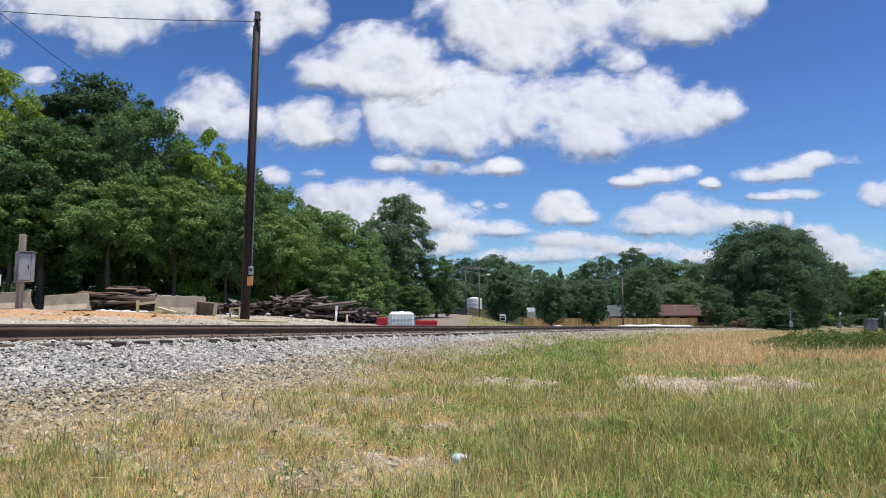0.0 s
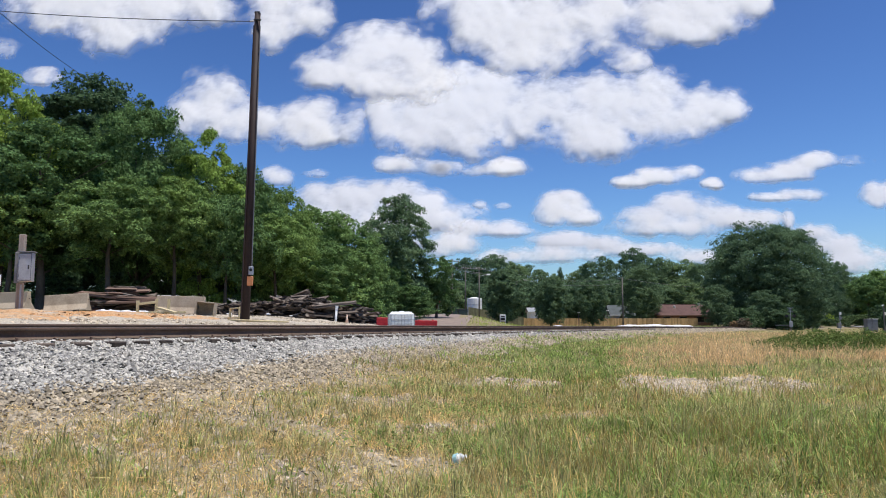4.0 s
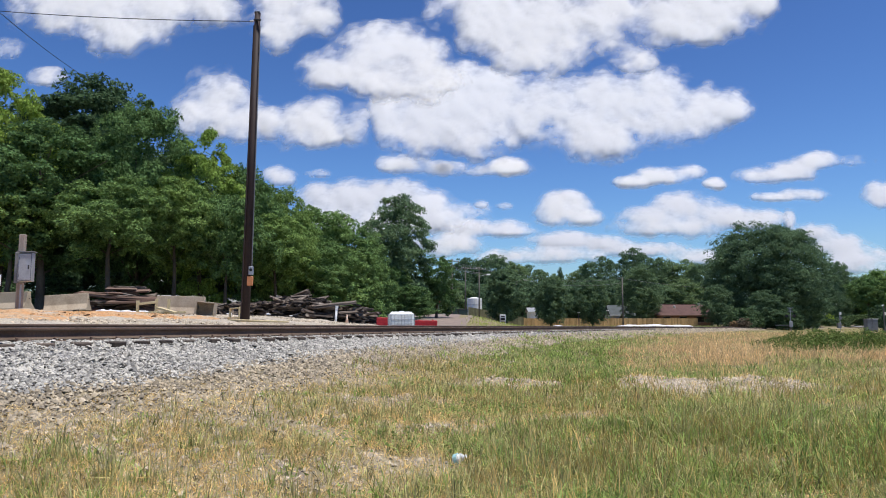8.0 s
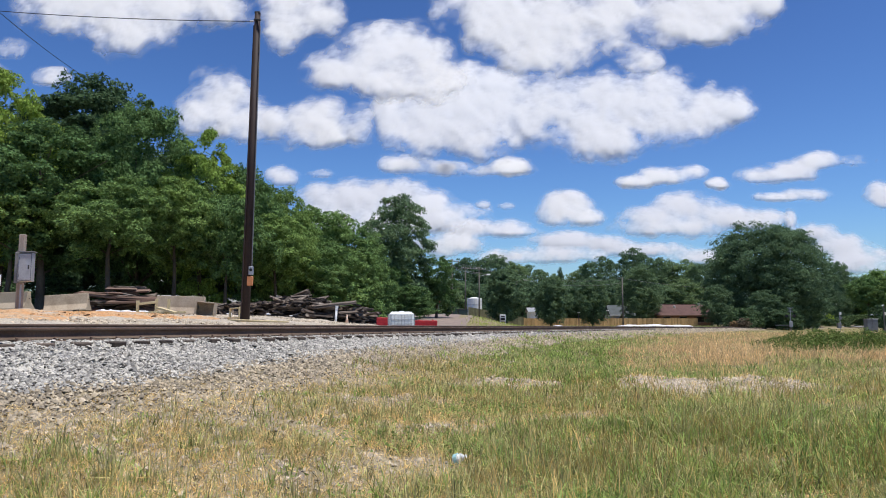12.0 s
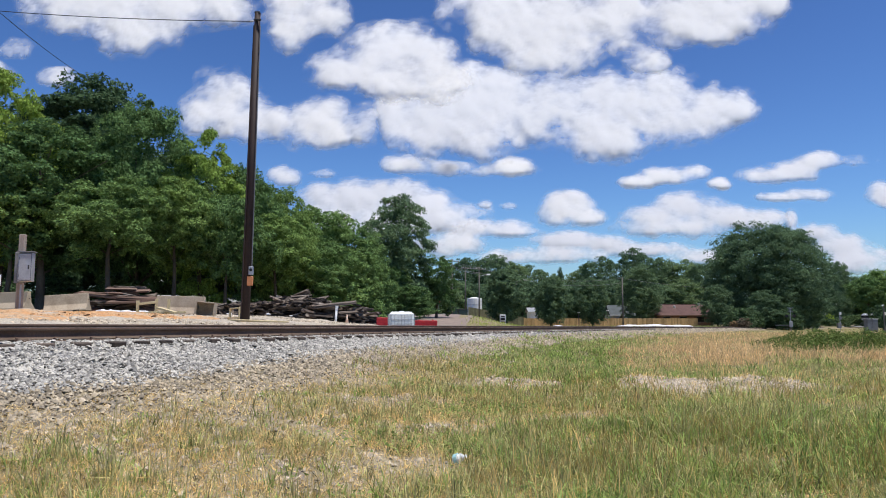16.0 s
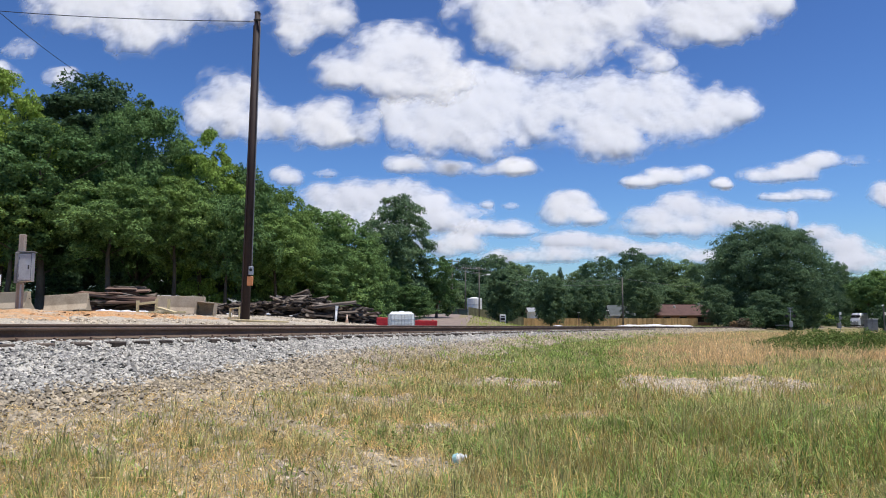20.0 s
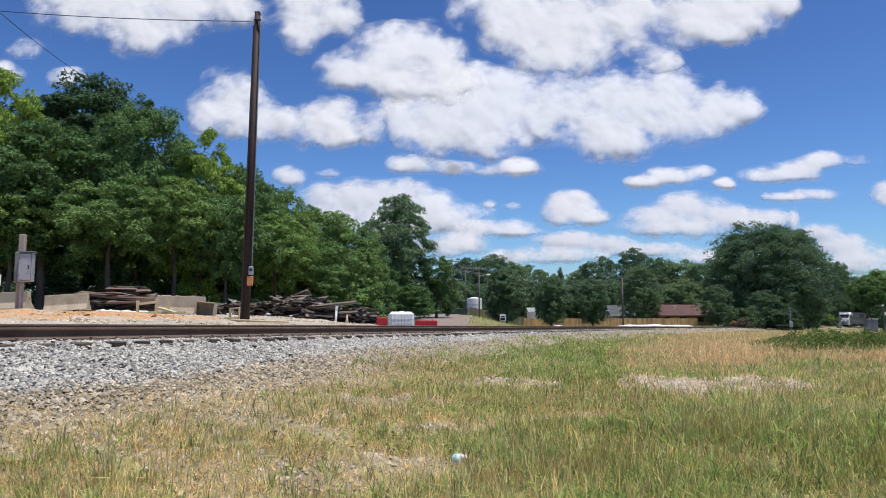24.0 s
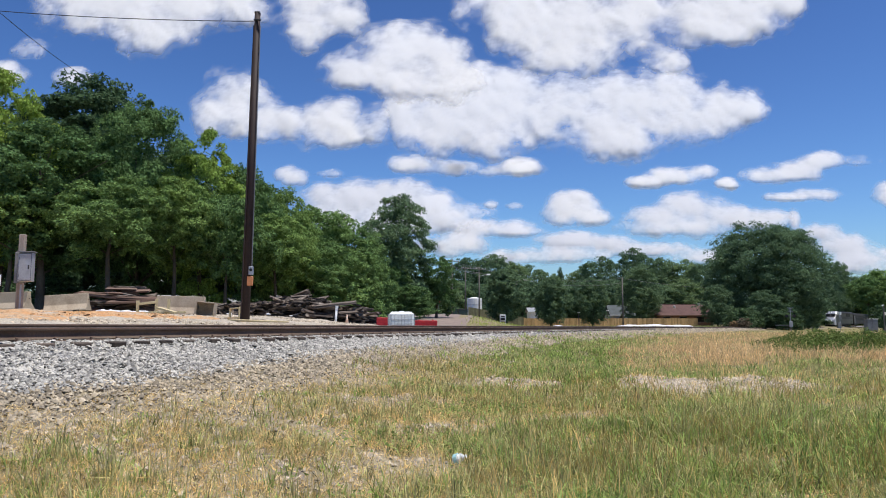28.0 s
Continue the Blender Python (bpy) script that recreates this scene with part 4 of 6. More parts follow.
def cloud(x, dist, z, drift, lobes):
    """A heap cloud: bulging masses that run into one another, thinning to nothing at the rim."""
    t = thing("cloud", "white fair-weather heap cloud with a grey base", "cloud", None, "drifting clouds")
    unit, seed = dist / 1280, len(CLOUDS) * 17.3
    step, size = 5.0 * unit, 44 * unit
    L = [(p + (1.0,))[:5] for p in lobes]
    x0, x1 = min(p[0] - 1.5 * p[2] for p in L), max(p[0] + 1.5 * p[2] for p in L)
    z0, z1 = min(p[1] - 1.6 * p[3] for p in L), max(p[1] + 1.6 * p[3] for p in L)
    X, Z = np.meshgrid(np.arange(x0, x1, step), np.arange(z0, z1, step))
    N, B = np.empty(X.shape), np.empty(X.shape)
    for i in range(X.shape[0]):
        for j in range(X.shape[1]):
            p = Vector((X[i, j] / size, seed, Z[i, j] / size * 1.15))
            N[i, j] = noise.fractal(p * 0.8, 0.8, 2.1, 5)
            B[i, j] = 1 - 1.3 * abs(noise.noise(p * 0.75 + Vector((9, 0, 3)))) - 0.45 * abs(noise.noise(p * 1.7))
    field = np.empty((len(L),) + X.shape)
    for n, (a, c, rx, rz, k) in enumerate(L):
        swell = np.clip(1.0 - ((X - a) / (rx * 1.04)) ** 2 - ((Z - c) / (rz * 1.02)) ** 2, -2, 1)
        field[n] = np.minimum(swell, k * swell)
    dens = np.log(np.exp(5.0 * field).sum(0)) / 5.0
    cover = dens + 0.70 * N * (1 - 0.6 * smoothstep(0.5, 1.0, dens))
    body = np.sqrt(np.clip(dens + 0.5 + 0.22 * N, 0, 1.6))
    deep = 54 * unit * min(1.0, 0.25 + max(p[3] for p in L) / (60 * unit))
    Y = -deep * body - 0.17 * deep * B * np.clip(body, 0, 1) + 1.3 * Z
    gz, gx = np.gradient(Y, step)
    nrm = np.stack([gx, -np.ones_like(gx), gz], 2).reshape(-1, 3)
    nrm /= np.linalg.norm(nrm, axis=1, keepdims=True)
    # the sheet leans away from the eye and widens with its distance
    lean, mx = 1 + Y / dist, x + drift / 2
    co = np.stack([((mx + X) * lean - mx).ravel(), Y.ravel(), ((z + Z) * lean - z).ravel()], 1)
    nz, nx = X.shape
    i = (np.arange(nz - 1)[:, None] * nx + np.arange(nx - 1)[None]).ravel()
    q = np.stack([i, i + 1, i + nx + 1, i + nx], 1)
    q = q[cover.ravel()[q].max(1) > -0.6]
    owner = field.argmax(0).ravel()[q[:, 0]]
    for n in range(len(L)):
        mine = q[owner == n]
        if len(mine) == 0:
            continue
        used, back = np.unique(mine, return_inverse=True)
        me = mesh_from("puff", co[used], back.reshape(-1, 4), VAPOUR, True)
        me.attributes.new("cover", "FLOAT", "POINT").data.foreach_set("value", cover.ravel()[used].astype(np.float32))
        me.normals_split_custom_set_from_vertices(nrm[used].tolist())
        part("puff", me, None, t)
    CLOUDS.append((t, x, dist, z + EYE_Z, drift))
    return t


def build_clouds():
    cloud(-495, 1400, 624, 74.4, [(-267, 32, 143, 79), (-168, -24, 93, 62), (-96, 12, 85, 55), (1, 12, 71, 45), (161, 12, 82, 69, 0.8), (139, -43, 48, 38, 0.7), (229, 0, 41, 50, 0.7)])
    cloud(-197, 2000, 745, 84.4, [(-143, -26, 106, 60), (-39, 16, 97, 87), (66, 24, 116, 87, 0.85), (2, -54, 116, 60), (123, -51, 106, 73, 0.85), (-9, 91, 39, 30, 0.7)])
    cloud(337, 1650, 706, 92.9, [(-230, 9, 105, 92), (-123, -7, 141, 112), (11, 18, 102, 90), (-158, -82, 88, 50), (-281, 35, 56, 76), (173, 23, 102, 76), (287, 32, 102, 64), (375, 51, 56, 36), (231, -21, 70, 33), (-375, 35, 35, 56, 0.25), (89, -93, 53, 28, 0.25)])
    cloud(439, 2900, 868, 88.4, [(-591, -41, 172, 139), (-436, 23, 198, 144), (-327, -77, 158, 124), (-256, 71, 182, 130), (-698, -39, 70, 95), (-16, 42, 154, 115), (133, -65, 227, 133), (263, 47, 200, 130), (403, 52, 186, 132), (463, -41, 200, 100), (628, 23, 149, 101), (734, 4, 84, 57), (212, -124, 176, 71), (-122, -17, 121, 100), (-389, 143, 164, 72, 0.6)])
    cloud(-609, 2400, 698, 91.9, [(-194, 52, 112, 107), (-115, -12, 123, 75), (-11, -15, 61, 59), (-273, 6, 73, 67), (131, -27, 131, 83), (173, 24, 62, 51), (289, -27, 54, 67, 0.8)])
    cloud(48, 3200, 698, 77.5, [(-246, 13, 122, 47), (-60, -3, 122, 39, 0.8), (220, 5, 97, 41), (85, -16, 107, 28, 0.7)])
    cloud(-315, 3900, 615, 42.7, [(-219, 51, 309, 106), (3, 82, 235, 94), (173, 13, 197, 119), (343, -43, 197, 87, 0.85), (-273, -43, 203, 87), (-27, -61, 277, 112)])
    cloud(171, 4100, 505, 54.5, [(-12, 35, 310, 52, 0.8), (-180, -53, 213, 78, 0.85), (192, 18, 155, 39)])
    cloud(608, 3600, 582, 53.5, [(-22, -19, 142, 78), (-61, 21, 97, 64), (69, -51, 108, 49), (14, 50, 68, 40)])
    cloud(1052, 3300, 669, 77.4, [(-186, -15, 89, 32, 0.85), (-55, 11, 141, 45), (56, 30, 79, 35, 0.8), (185, -26, 55, 29, 0.9)])
    cloud(1595, 3200, 695, 35.0, [(-187, -35, 112, 41), (-46, -4, 122, 47), (70, 35, 97, 44), (-98, -30, 163, 36), (261, 35, 76, 29, 0.25)])
    cloud(1342, 3800, 557, 47.5, [(-239, 4, 180, 73), (-72, 55, 192, 82), (127, 1, 222, 67), (306, -12, 162, 61, 0.85), (-121, -48, 288, 61)])
    cloud(1678, 3500, 622, 87.5, [(67, 7, 122, 37, 0.9), (-67, -7, 122, 25, 0.8)])
    cloud(2296, 3700, 653, 81.0, [(-59, -3, 88, 74), (59, 3, 129, 83)])
    cloud(2239, 4300, 491, 40.3, [(-169, 126, 47, 69), (-37, 54, 149, 62), (127, -31, 183, 75, 0.85), (223, -119, 270, 81, 0.8), (-143, -31, 135, 68, 0.8)])
    cloud(850, 4350, 436, 51.0, [(-103, 68, 260, 52), (-378, -25, 225, 55, 0.8), (74, 51, 151, 48, 0.85), (-515, -42, 157, 58, 0.8), (-139, -25, 239, 48, 0.7), (374, 10, 273, 48, 0.75), (687, -38, 225, 48, 0.7)])
    cloud(-1184, 1800, 654, 87.2, [(-48, -18, 70, 36), (-123, -9, 73, 45), (139, -24, 49, 24, 0.25), (32, 51, 47, 27, 0.25)])
    cloud(-698, 3350, 693, 78.6, [(-93, -8, 74, 49, 0.85), (93, 8, 64, 22, 0.25)])
    cloud(233, 3650, 600, 68.5, [(-61, 6, 40, 29, 0.7), (61, -6, 46, 20, 0.25)])


# ---------- the yard beyond the track ----------
def build_big_pole():
    x, y = spot(-0.2722, 26)
    t = thing("utility_pole", "tall dark brown utility pole with conduit and meter", "utility pole", pose(x, y, lz(x, y) - 0.2, 0, 0.7, 0))
    part("shaft", bm_rod((0, 0, 0), (0, 0, 11.7), 0.15, 0.106, 14), POLE_BROWN, t, smooth=True)
    part("conduit", bm_rod((-0.14, -0.12, 0.2), (-0.10, -0.08, 11.2), 0.025, 0.025, 6), POLE_BROWN, t)
    bm = bm_box((0.16, 0.12, 0.30), (0.17, -0.14, 2.05), bevel=0.015)
    meter = part("meter_box", bm, GALV, t, "grey electric meter box")
    part("meter_dial", bm_rod((0.17, -0.19, 2.08), (0.17, -0.235, 2.08), 0.06, 0.05, 12), BLACK_STEEL, meter)
    part("orange_guard", bm_box((0.2, 0.13, 0.34), (0.15, -0.14, 1.68), bevel=0.02), ORANGE, t, "faded orange plastic cover")
    part("service_conduit", bm_rod((0.185, -0.10, 2.2), (0.135, -0.07, 11.2), 0.018, 0.018, 6), GALV_DARK, t, "thin grey conduit")
    part("pole_cap", bm_box((0.2, 0.2, 0.08), (0, 0, 11.72), bevel=0.02), BLACK_STEEL, t)
    part("insulator", bm_rod((-0.12, -0.05, 11.38), (-0.25, -0.05, 11.38), 0.03, 0.04, 8), GALV, t)
    part("bracket", bm_box((0.28, 0.05, 0.06), (0.04, -0.13, 11.4), bevel=0.01), BLACK_STEEL, t)
    return x, y


def cable(name, a, b, sag, r, mat, label, n=14):
    pts = [Vector(a).lerp(Vector(b), i / n) - Vector((0, 0, 4 * sag * (i / n) * (1 - i / n))) for i in range(n + 1)]
    bm = bmesh.new()
    for p, q in zip(pts, pts[1:]):
        rod(bm, p, q, r, r, 5, False)
    ob = new(name, mesh_bm(name, bm, mat))
    return tagged(ob, label, "cable", "overhead lines")


def build_signal_box():
    x, y = spot(-0.585, 24)
    t = thing("control_box", "grey metal control box on a weathered wooden post", "electrical box", pose(x, y, lz(x, y) - 0.15, 0, 0, 12))
    part("post", bm_box((0.19, 0.19, 2.78), (0, 0, 1.39), bevel=0.02), POST_WOOD, t)
    part("back_panel", bm_box((0.36, 0.05, 1.02), (0.02, -0.12, 1.66), bevel=0.01), GALV_DARK, t)
    case = part("case", bm_box((0.42, 0.3, 0.95), (0.25, -0.28, 1.67), bevel=0.015), GALV, t)
    part("door_gasket", bm_box((0.375, 0.01, 0.885), (0.25, -0.434, 1.67)), BLACK_STEEL, case)
    part("door", bm_box((0.36, 0.02, 0.86), (0.25, -0.445, 1.67), bevel=0.008), GALV, case)
    part("handle", bm_box((0.03, 0.04, 0.13), (0.37, -0.47, 1.66), bevel=0.008), BLACK_STEEL, case)
    for z in (1.39, 1.95):
        part("hinge", bm_rod((0.085, -0.455, z - 0.05), (0.085, -0.455, z + 0.05), 0.015, 0.015, 8), GALV_DARK, case)
    part("hood", bm_box((0.5, 0.4, 0.03), (0.25, -0.3, 2.17), bevel=0.008), GALV_DARK, t)
    part("conduit", bm_rod((0.06, -0.13, 0), (0.06, -0.13, 1.1), 0.03, 0.03, 8), GALV, t)
    x, y = spot(-0.617, 23)
    t = thing("marker_post", "yellow marker post with a white top", "marker post", pose(x, y, lz(x, y) - 0.1))
    part("tube", bm_rod((0, 0, 0), (0, 0, 0.98), 0.07, 0.07, 12), YELLOW, t, smooth=True)
    part("cap", bm_box((0.16, 0.16, 0.36), (0, 0, 1.14), bevel=0.02), WHITE, t, "white painted cap")


JERSEY = [(-0.30, 0), (-0.30, 0.07), (-0.13, 0.33), (-0.075, 0.81), (0.075, 0.81), (0.13, 0.33), (0.30, 0.07), (0.30, 0)]


def build_barriers():
    for b, d, rz, ln, tilt in ((-0.599, 32.5, -30, 3.05, 0), (-0.518, 33.5, 3, 1.95, -4), (-0.362, 31, -4, 2.1, 1.5)):
        x, y = spot(b, d)
        t = thing("concrete_barrier", "weathered tan concrete road barrier lying in the yard", "concrete barrier", pose(x, y, lz(x, y) + 0.03, 0, tilt, rz), "concrete barriers")
        part("body", extruded(JERSEY, ln, 0.015), CONCRETE, t)
        for sx in (-1, 1):
            part("lifting_slot", bm_box((0.3, 0.62, 0.05), (sx * ln * 0.27, 0, 0.03)), DARK, t)
            part("end_loop", bm_rod((sx * (ln / 2 - 0.01), 0, 0.5), (sx * (ln / 2 + 0.07), 0, 0.5), 0.015, 0.015, 6), RUST, t)
    # a broken, open concrete catch basin
    x, y = spot(-0.328, 29.5)
    t = thing("catch_basin", "open grey concrete box tipped on its side", "concrete box", pose(x, y, lz(x, y) - 0.04, 0, 6, 8) @ Matrix.Scale(0.86, 4))
    for nm, size, at in (("floor", (0.9, 0.7, 0.07), (0, 0, 0.035)), ("side", (0.07, 0.7, 0.62), (-0.42, 0, 0.36)), ("side", (0.07, 0.7, 0.62), (0.42, 0, 0.36)), ("top", (0.9, 0.7, 0.06), (0, 0, 0.69)), ("back", (0.84, 0.06, 0.6), (0, 0.32, 0.36))):
        part(nm, bm_box(size, at, bevel=0.012), CONCRETE, t)


def tie_mesh(k, length, mat):
    wide = 1.0 if length > 0.6 else 0.5
    flat = k % 3
    bm = bm_box((length, rnd.uniform(0.15, 0.28) * wide if flat else rnd.uniform(0.12, 0.2) * wide, rnd.uniform(0.04, 0.08) * wide if flat else rnd.uniform(0.09, 0.15) * wide), bevel=0.012)
    for v in bm.verts:
        v.co += Vector((rnd.uniform(-0.09, 0.09), rnd.uniform(-0.03, 0.03), rnd.uniform(-0.02, 0.02)))
    return mesh_bm("old_tie", bm, mat)


def build_tie_piles():
    lengths = (1.7, 1.5, 1.35, 1.2, 1.1, 1.25, 0.95, 0.8, 0.7, 0.6, 0.5, 0.42, 0.55)
    dark_ties = [tie_mesh(k, ln, TIE) for k, ln in enumerate(lengths)]
    red_ties = [tie_mesh(k, ln, TIE_RED) for k, ln in enumerate(lengths)]

    core_v, core_f = [], []

    def heap(n, bearing, dist, half, deep, top, label, group, more, wild=1.0, meshes=dark_ties):
        """Single ties on the outside of a heap, and more of them joined in its body."""
        cx, cy = spot(bearing, dist)
        for i in range(n + more):
            u = rnd.uniform(-1, 1)
            w = rnd.uniform(-1, 0.3 if i < n else 1) * deep
            x, y = cx + u * half, cy + w
            crest = top * (1 - abs(u) ** 2.2) * (0.82 + 0.18 * math.sin(u * 5 + 0.5)) * (1 - 0.4 * abs(w / deep))
            z = lz(x, y) + 0.06 + max(0.0, crest) * rnd.uniform(0, 1) ** 0.75
            m = pose(x, y, z, rnd.gauss(10, 30 * wild), rnd.gauss(0, 10 * wild), rnd.gauss(4, 28 * wild) + (rnd.choice((0, 0, 0, 60, -50, 35)) if wild > 0.5 else 0))
            me = rnd.choice(meshes if i < n else meshes[2:] + meshes[9:])
            if i < n:
                ob = new("old_tie", me)
                ob.matrix_basis = m
                tagged(ob, label, "railway tie", group)
            else:
                k = sum(len(v) for v in core_v)
                core_v.append([m @ v.co for v in me.vertices])
                core_f.extend([[k + j for j in pl.vertices] for pl in me.polygons])

    pile = "old split dark railway tie in a heap"
    heap(150, -0.20, 37.5, 4.7, 1.7, 2.1, pile, "heap of old railway ties", 900)
    heap(66, -0.130, 36.5, 2.5, 1.1, 1.8, pile, "heap of old railway ties", 380, 0.6)
    heap(24, -0.278, 38.5, 2.6, 1.0, 1.35, pile, "heap of old railway ties", 90)
    heap(50, -0.442, 36.5, 2.2, 0.8, 1.5, "discarded brown railway tie stacked behind barriers", "stack of ties behind the barriers", 120, 0.45, red_ties)
    # broad slabs on top of the heaps
    for b, d, up, ln, w, ry, rz in ((-0.147, 35.9, 1.42, 1.9, 0.7, -7, 8), (-0.163, 36.1, 1.22, 1.5, 0.6, 3, -12), (-0.205, 36.9, 1.66, 1.5, 0.5, -5, 6), (-0.118, 35.9, 0.95, 1.5, 0.55, 11, 14), (-0.418, 35.8, 0.78, 1.9, 0.8, 2, 3), (-0.47, 36.2, 0.88, 2.4, 0.7, 6, -4), (-0.43, 35.6, 0.6, 2.2, 0.6, -2, 5)):
        x, y = spot(b, d)
        bm = bm_box((ln, w, 0.13), bevel=0.012)
        for v in bm.verts:
            v.co += Vector((rnd.uniform(-0.12, 0.12), rnd.uniform(-0.06, 0.06), rnd.uniform(-0.02, 0.02)))
        ob = new("old_tie", mesh_bm("old_tie", bm, TIE if b > -0.3 else TIE_RED))
        ob.matrix_basis = pose(x, y, lz(x, y) + up, 8, ry, rz)
        tagged(ob, "broad split slab of old tie atop a heap", "railway tie", "slabs on the heaps")
    me = bpy.data.meshes.new("tie_heap")
    me.from_pydata([v for vs in core_v for v in vs], [], core_f)
    me.materials.append(TIE_LOOSE)
    tagged(new("tie_heap", me), "jumbled body of old dark ties and splinters", "railway ties", kind="stuff")
    # a bent pale sheet standing behind the heap
    x, y = spot(-0.1075, 38.6)
    bm = bmesh.new()
    rings = [[bm.verts.new((0.36 * r * math.cos(a), -0.25 * r * math.sin(a), z + 0.12 * math.cos(a))) for a in np.linspace(-0.3, 2.9, 9)] for r, z in ((1, 0.0), (1, 0.8), (0.97, 0.8), (0.97, 0.0))]
    for p0, p1 in zip(rings, rings[1:]):
        for i in range(8):
            bm.faces.new((p0[i], p0[i + 1], p1[i + 1], p1[i]))
    bmesh.ops.recalc_face_normals(bm, faces=bm.faces)
    ob = new("bent_sheet", mesh_bm("bent_sheet", bm, SIDING, True))
    ob.matrix_basis = pose(x, y, lz(x, y) - 0.05, 0, 8, 0)
    tagged(ob, "bent pale sheet standing behind the heap of ties", "sheet")


def build_tote():
    x, y = spot(-0.0572, 32.8)
    t = thing("liquid_tote", "white plastic liquid tote in a wire cage", "liquid tote", pose(x, y, lz(x, y) - 0.12, 0, 0, 3) @ Matrix.Diagonal((1.0, 1.0, 0.87, 1.0)))
    part("pallet", bm_box((1.2, 1.0, 0.14), (0, 0, 0.07), bevel=0.015), LUMBER, t)
    part("bottle", bm_box((1.13, 0.94, 1.05), (0, 0, 0.675), bevel=0.13), TANK_PLASTIC, t)
    part("lid", bm_rod((0, 0, 1.18), (0, 0, 1.24), 0.12, 0.11, 14), WHITE, t)
    cage = part("cage", bm_box((1.22, 1.02, 0.03), (0, 0, 0.155), bevel=0.008), GALV, t)
    for i in range(9):
        px = -0.59 + i * 1.18 / 8
        for sy in (-0.5, 0.5):
            part("cage_bar", bm_rod((px, sy, 0.15), (px, sy, 1.04), 0.009, 0.009, 6), GALV, cage)
    for i in range(7):
        py = -0.45 + i * 0.9 / 6
        for sx in (-0.6, 0.6):
            part("cage_bar", bm_rod((sx, py, 0.15), (sx, py, 1.04), 0.009, 0.009, 6), GALV, cage)
    for z in (0.35, 0.58, 0.81, 1.04):
        for sy in (-0.51, 0.51):
            part("cage_rail", bm_rod((-0.6, sy, z), (0.6, sy, z), 0.010, 0.010, 6), GALV, cage)
        for sx in (-0.61, 0.61):
            part("cage_rail", bm_rod((sx, -0.5, z), (sx, 0.5, z), 0.010, 0.010, 6), GALV, cage)
    # red water-filled road barriers beside it
    prof = [(-0.30, 0), (-0.30, 0.3), (-0.11, 0.6), (-0.10, 1.07), (0.10, 1.07), (0.11, 0.6), (0.30, 0.3), (0.30, 0)]
    for b, d, ln, rz in ((-0.0775, 35.5, 1.0, 0), (-0.0235, 35.2, 1.1, -4)):
        x, y = spot(b, d)
        r = thing("plastic_barrier", "red plastic road barrier", "road barrier", pose(x, y, lz(x, y), 0, 0, rz), "red plastic barriers")
        part("body", extruded(prof, ln, 0.03), RED, r)
        for sx in (-0.3, 0.3):
            part("filler_cap", bm_rod((sx * ln, 0, 1.07), (sx * ln, 0, 1.11), 0.05, 0.05, 10), RED, r)


def build_small_yard():
    x, y = spot(-0.1322, 33)
    c = thing("traffic_cone", "faded orange traffic cone", "traffic cone", pose(x, y, lz(x, y)) @ Matrix.Scale(0.66, 4))
    part("base", bm_box((0.36, 0.36, 0.04), (0, 0, 0.02), bevel=0.01), BLACK_STEEL, c)
    part("body", bm_rod((0, 0, 0.04), (0, 0, 0.71), 0.14, 0.025, 14), ORANGE_FADED, c, smooth=True)
    part("reflective_band", bm_rod((0, 0, 0.36), (0, 0, 0.52), 0.083, 0.058, 14), WHITE, c, "white reflective band")
    x, y = spot(-0.149, 34.5)
    p = thing("plastic_pipe", "white plastic pipe leaning on the heap of ties", "pipe", pose(x, y, lz(x, y) - 0.28, 0, 4, 0))
    part("tube", bm_rod((0, 0, 0), (0, 0, 1.25), 0.055, 0.055, 12), WHITE, p, smooth=True)
    part("coupling", bm_rod((0, 0, 1.16), (0, 0, 1.3), 0.075, 0.075, 12), WHITE, p)


def build_bottle():
    x, y = 0.106, 4.85
    b = thing("plastic_bottle", "crumpled clear plastic bottle with a teal wrapper in the grass", "bottle", pose(x, y, lz(x, y) + 0.03, 0, 70, -25) @ Matrix.Scale(0.68, 4))
    bm = bmesh.new()
    rod(bm, (0, 0, -0.05), (0, 0, 0.03), 0.052, 0.048, 14)
    rod(bm, (0, 0, 0.03), (0, 0, 0.062), 0.048, 0.016, 14)
    for v in bm.verts:
        v.co.x *= 0.8 + 0.3 * noise.noise(v.co * 30)
    part("body", bm, WHITE, b, "cloudy clear plastic", smooth=True)
    part("wrapper", bm_rod((0, 0, -0.046), (0, 0, -0.005), 0.0535, 0.052, 14), TEAL, b, "teal printed wrapper")
    part("cap", bm_rod((0, 0, 0.062), (0, 0, 0.078), 0.017, 0.017, 10), WHITE, b)


def build_rubble():
    """Broken stone and clods strewn over the yard."""
    n = 44000
    s, off = rng.uniform(-14, 24.5, n), 3.6 + 14.5 * rng.uniform(0, 1, n) ** 1.7
    x, y = track_xy(s, off)
    sz = 0.020 * np.exp(rng.normal(0, 0.45, n))
    orange = smoothstep(-5, -2, s) * (1 - smoothstep(13, 16, s)) * smoothstep(8.5, 10, off) * (1 - smoothstep(14, 16, off)) > rng.uniform(0, 1, n) + 0.5
    z = land(x, y) + 0.02 + np.where(orange, 0.06, 0)
    pos = np.stack([x, y, z], 1)
    for name, k, mat, label in (("rubble", ~orange, STONE_PALE, "pale broken rubble strewn over the yard"), ("dirt_clods", orange, DIRT, "orange dirt clods")):
        m = int(k.sum())
        tagged(new(name, scatter(name, ROCKLETS, ROCKLET_TRIS, pos[k], turned(m, 0.5), sz[k] * 1.2, mat)), label, "rubble", kind="stuff")


